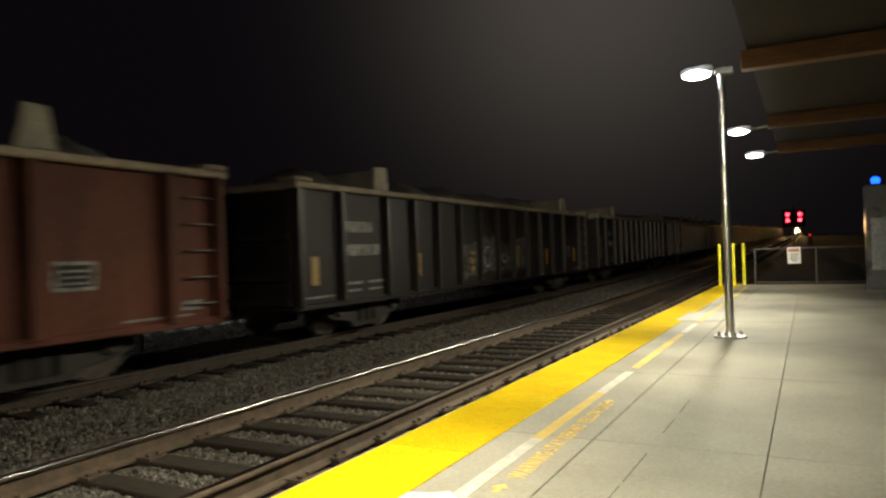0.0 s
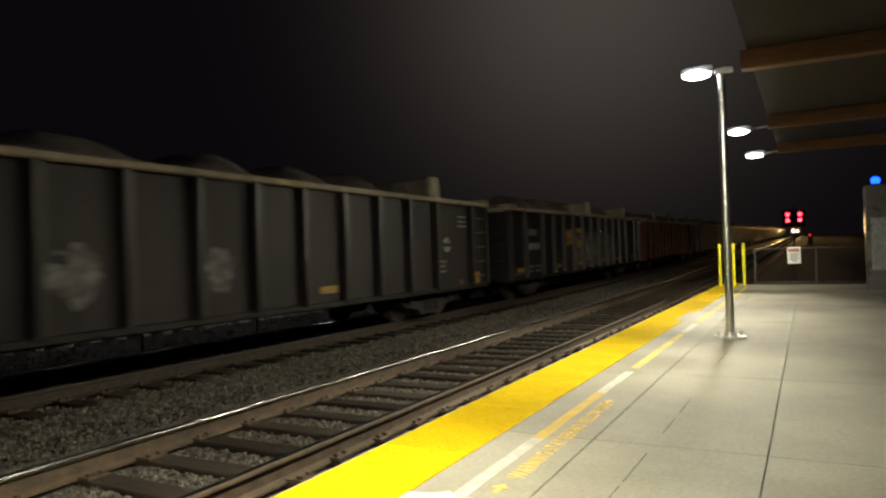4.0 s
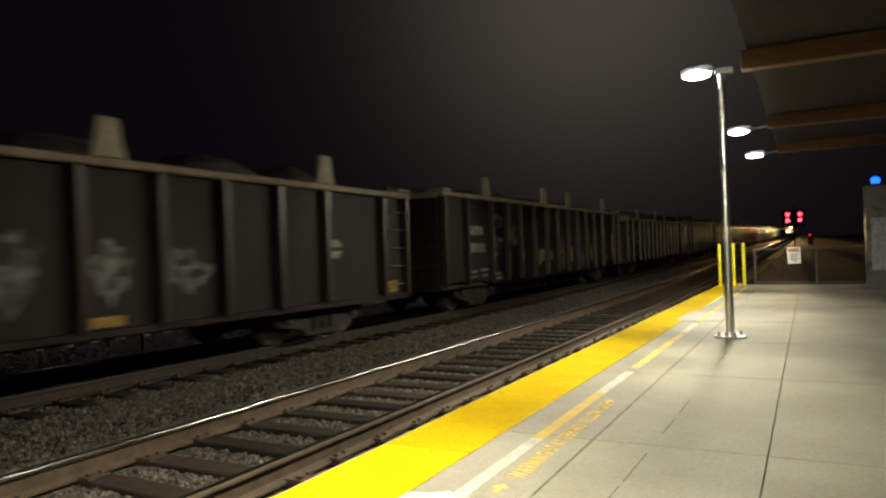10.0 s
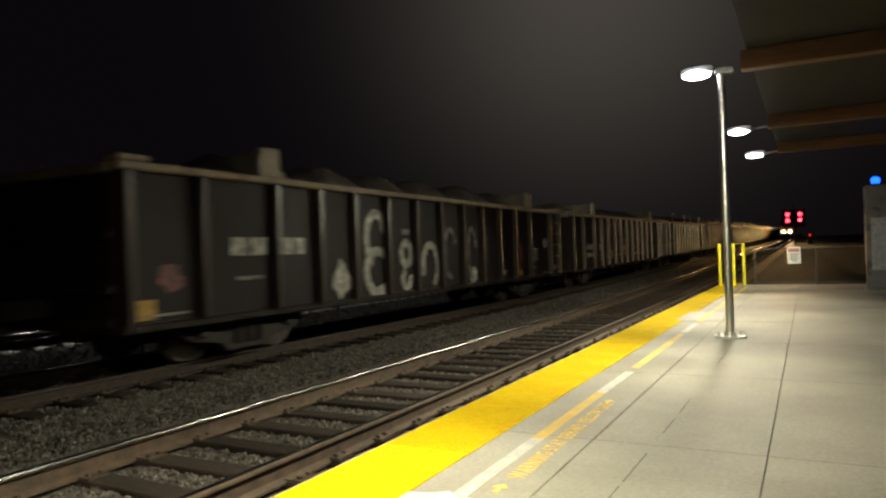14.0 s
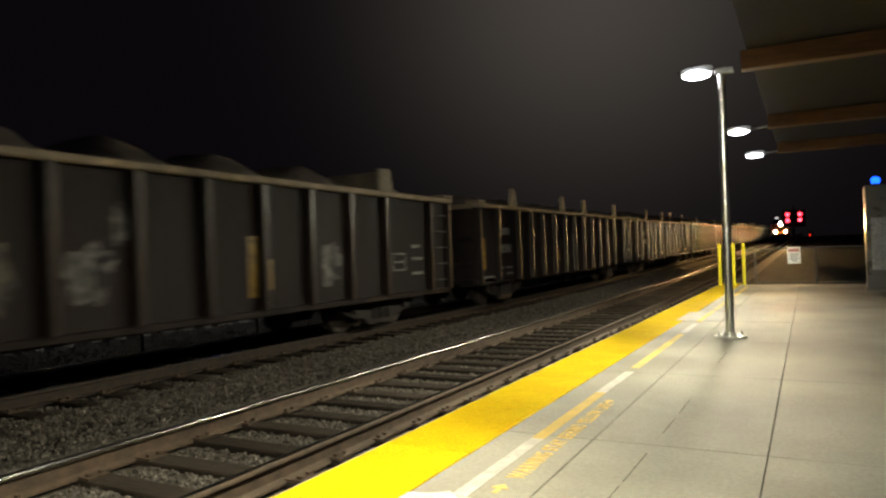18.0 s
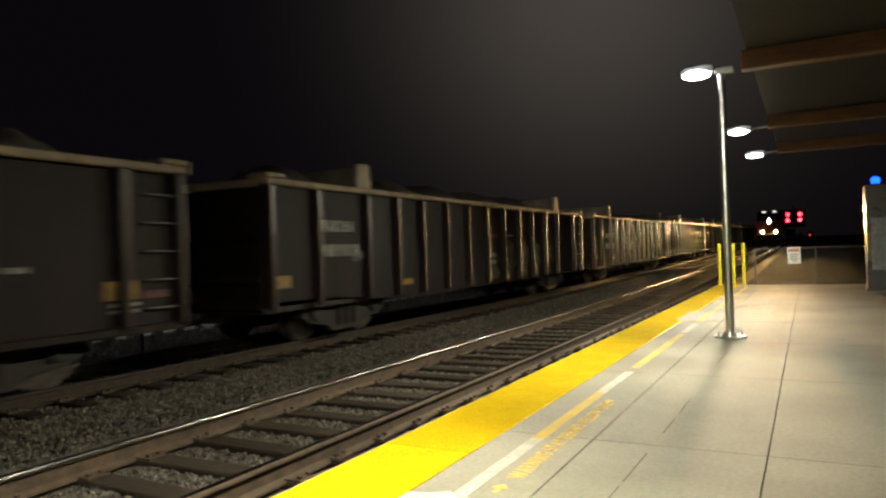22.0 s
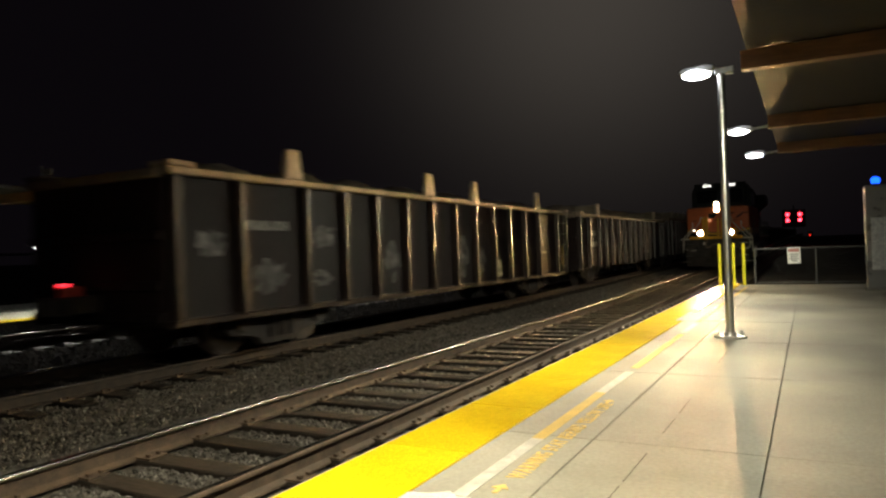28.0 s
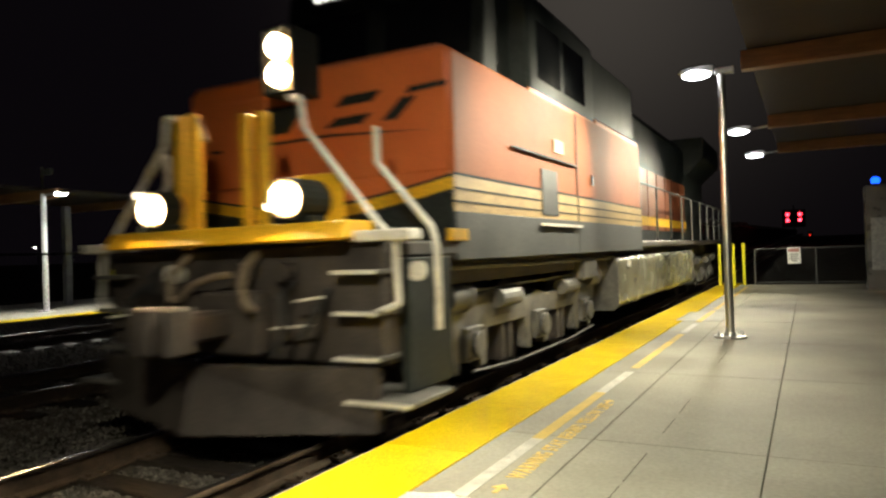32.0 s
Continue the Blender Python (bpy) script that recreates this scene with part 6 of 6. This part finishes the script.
        P("round_placard", Shape().rod((sx * 1.60, 0.32, 1.28), (sx * 1.60, 0.34, 1.28), 0.075, 14), RAIL_WHITE, "small round white placard")
        P("wing_light", Shape().box(*w(1.50, 1.56), 0.98, 1.28, 1.50, 1.60), LOCO_YELLOW, "amber marker plate", 0.008)
    for x in (-0.60, -0.45):
        P("yellow_post", Shape().box(x - 0.055, x + 0.055, 0.16, 0.24, 1.66, 2.64), LOCO_YELLOW, "yellow front platform post", 0.01)
    for x in (0.10, 0.28):
        P("yellow_post", Shape().box(x - 0.045, x + 0.045, 0.20, 0.28, 1.66, 2.58), LOCO_YELLOW, "yellow front platform post", 0.01)
    P("mu_cable", Shape().pipe([(-0.40, 0.2, 2.60), (-0.30, 0.15, 2.5), (-0.22, 0.1, 2.38)], 0.02, 6), TAN_HOSE, "hanging jumper cable", 0, True)
    # fuel tank
    P("fuel_tank", Shape().prism([(-1.40, 0.44), (1.40, 0.44), (1.47, 0.52), (1.47, 1.18), (1.42, 1.25), (-1.42, 1.25), (-1.47, 1.18), (-1.47, 0.52)], 6.7, 14.6, "y"), TANK, "dusty grey fuel tank", 0.02)
    P("tank_cap", Shape().rod((1.44, 7.5, 1.12), (1.50, 7.5, 1.12), 0.06, 12), RAIL_WHITE, "pale filler cap")
    for y in (6.69, 14.61):
        P("tank_end", Shape().prism([(-1.42, 0.42), (1.42, 0.42), (1.49, 0.51), (1.49, 1.19), (1.43, 1.27), (-1.43, 1.27), (-1.49, 1.19), (-1.49, 0.51)], y - 0.012, y + 0.012, "y"), LOCO_TRUCK, "flanged tank end plate")
    P("side_pipe", Shape().pipe([(1.40, 1.2, 1.28), (1.40, 3.4, 1.26), (1.40, 6.5, 1.24)], 0.03, 8), LOCO_SOOT, "brake pipe along the sill", 0, True)
    P("toolbox", Shape().box(1.20, 1.44, 5.05, 5.7, 0.98, 1.25), LOCO_TRUCK, "small grey equipment box", 0.02)
    P("air_reservoir", Shape().rod((1.18, 6.05, 1.10), (1.18, 6.65, 1.10), 0.17, 16), LOCO_TRUCK, "round air reservoir", 0, True)
    # trucks
    outline = [(-2.42, 0.66)]
    for c in (-1.85, 0.0, 1.85):
        outline += [(c - 0.40, 0.64), (c - 0.36, 0.30), (c - 0.23, 0.27), (c - 0.20, 0.62), (c + 0.20, 0.62), (c + 0.23, 0.27), (c + 0.36, 0.30), (c + 0.40, 0.64)]
    outline += [(2.42, 0.66), (2.45, 0.86), (1.9, 0.90), (1.45, 1.02), (0.9, 0.90), (0.35, 0.88), (0.0, 0.94), (-0.35, 0.88), (-0.9, 0.90), (-1.45, 1.02), (-1.9, 0.90), (-2.45, 0.86)]
    tf = Shape().prism(outline, 1.10, 1.24, "x").mesh("truck_frame", LOCO_TRUCK, 0.015)
    bx = Shape()
    for y in (-1.85, 0.0, 1.85):
        bx.box(1.14, 1.30, y - 0.185, y + 0.185, 0.38, 0.70)
        bx.rod((1.3, y, 0.53), (1.36, y, 0.53), 0.13, 12)
    bx.rod((1.28, -1.3, 0.92), (1.28, -0.75, 0.92), 0.10, 12).rod((1.28, 0.75, 0.92), (1.28, 1.3, 0.92), 0.10, 12)
    bx.rod((1.27, -2.2, 1.03), (1.27, 2.1, 1.06), 0.02, 6)
    bxm = bx.mesh("axle_box", LOCO_TRUCK, 0.015)
    # pockets are flat dark plates, the recess shade put into their colour; bolts beside
    holes = Shape()
    for y in (-1.85, 0.0, 1.85):
        holes.box(1.296, 1.304, y - 0.11, y + 0.02, 0.56, 0.65)
        for dy, dz in ((-0.15, 0.42), (0.15, 0.42), (-0.15, 0.67), (0.15, 0.67)):
            holes.rod((1.298, y + dy, dz), (1.318, y + dy, dz), 0.018, 6)
    for y in (-1.05, 0.95):
        holes.prism([(y - 0.22, 0.74), (y + 0.22, 0.74), (y + 0.16, 0.84), (y - 0.16, 0.84)], 1.236, 1.244, "x")
    holes_me = holes.mesh("frame_pocket", LOCO_SOOT)
    cyl = Shape()
    for y in (-2.15, 2.25):
        cyl.rod((1.20, y - 0.20, 1.00), (1.20, y + 0.16, 1.00), 0.15, 18).rod((1.20, y + 0.16, 1.00), (1.20, y + 0.20, 1.00), 0.17, 18).rod((1.20, y + 0.20, 1.0), (1.20, y + 0.48, 0.98), 0.045, 10)
    cyl_me = cyl.mesh("brake_cylinder", LOCO_TRUCK, 0, True)
    rig = Shape().pipe([(1.33, -2.0, 0.30), (1.33, -0.95, 0.24), (1.33, 0.95, 0.24), (1.33, 2.0, 0.30)], 0.018, 6)
    for y in (-1.0, -0.8, 0.8, 1.0):
        rig.box(1.05, 1.22, y - 0.035, y + 0.035, 0.26, 0.64)
    rig_me = rig.mesh("brake_rigging", LOCO_SOOT)
    wm = Shape()
    for sx in (-1, 1):
        wm.rod((sx * 0.70, 0, 0), (sx * 0.83, 0, 0), 0.53, 28)
        wm.rod((sx * 0.67, 0, 0), (sx * 0.70, 0, 0), 0.56, 28)
        for a in range(6):
            c, s2 = math.cos(a * math.pi / 3), math.sin(a * math.pi / 3)
            wm.rod((sx * 0.83, 0.30 * c, 0.30 * s2), (sx * 0.84, 0.30 * c, 0.30 * s2), 0.06, 8)
    wm.rod((-1.0, 0, 0), (1.0, 0, 0), 0.1, 10)
    wmm = wm.mesh("wheelset", WHEEL)
    wheels = []
    for yc in (3.75, 17.9):
        tr = part("truck", Shape().box(-1.0, 1.0, -0.6, 0.6, 0.62, 0.95).mesh("truck", LOCO_SOOT, 0.02), None, car, "grey three-axle truck", m=pose(0, yc, 0))
        part("truck_frame", tf, None, tr, "dusty cast side frame")
        part("truck_frame", tf, None, tr, m=pose(0, 0, 0, 0, 0, 180))
        for r in (pose(0, 0, 0), pose(0, 0, 0, 0, 0, 180)):
            part("axle_box", bxm, None, tr, m=r)
            part("frame_pocket", holes_me, None, tr, "flat dark plates for shaded pockets, and bolts", m=r)
            part("brake_cylinder", cyl_me, None, tr, "round dusty brake cylinders", m=r)
            part("brake_rigging", rig_me, None, tr, "sooty brake rods and hangers", m=r)
        for dy in (-1.85, 0, 1.85):
            wheels.append((part("wheelset", wmm, None, tr, m=pose(0, dy, 0.53)), dy))
    return car, wheels


TAN_HOSE = mat("tan_hose", (0.16, 0.12, 0.08), (0.26, 0.20, 0.14), 0.7)
LOCO_TAN = mat("dusty_tan_stripe", (0.40, 0.26, 0.10), (0.55, 0.37, 0.15), 0.45, scale=2, fine=30)
LOCO, LOCO_WHEELS = locomotive()


# ---- movement ----
def train_place(t):
    return 7.05 + 11.041 * t + 0.0098 * t * t


def loco_place(t):
    back = 32.0 - t
    return 3.985 + 7.95 * back + 0.095 * back * back


def on_line(x, y0, length, ahead):
    """A rail vehicle standing on the line, resting on it at its two ends."""
    y1 = y0 + ahead * length
    z0, z1 = rise(y0), rise(y1)
    return pose(x, y0, z0, math.degrees(math.atan((z1 - z0) / (y1 - y0))), 0, 0)


def motions():
    times = [k * 0.5 for k in range(65)]
    for k, car in CARS:
        walk(car, [(t, on_line(X2, train_place(t) - PITCH * k, CAR, -1)) for t in times])
    walk(LOCO, [(t, on_line(X1, loco_place(t), 20.0, 1)) for t in times])
    for wheel, dy in LOCO_WHEELS:
        rows, t = [], 0.0
        while t < 32.001:
            rows.append((t, pose(0, dy, 0.53, math.degrees(-loco_place(t) / 0.53) % 360)))
            t += 1 / 30
        walk(wheel, rows)


motions()
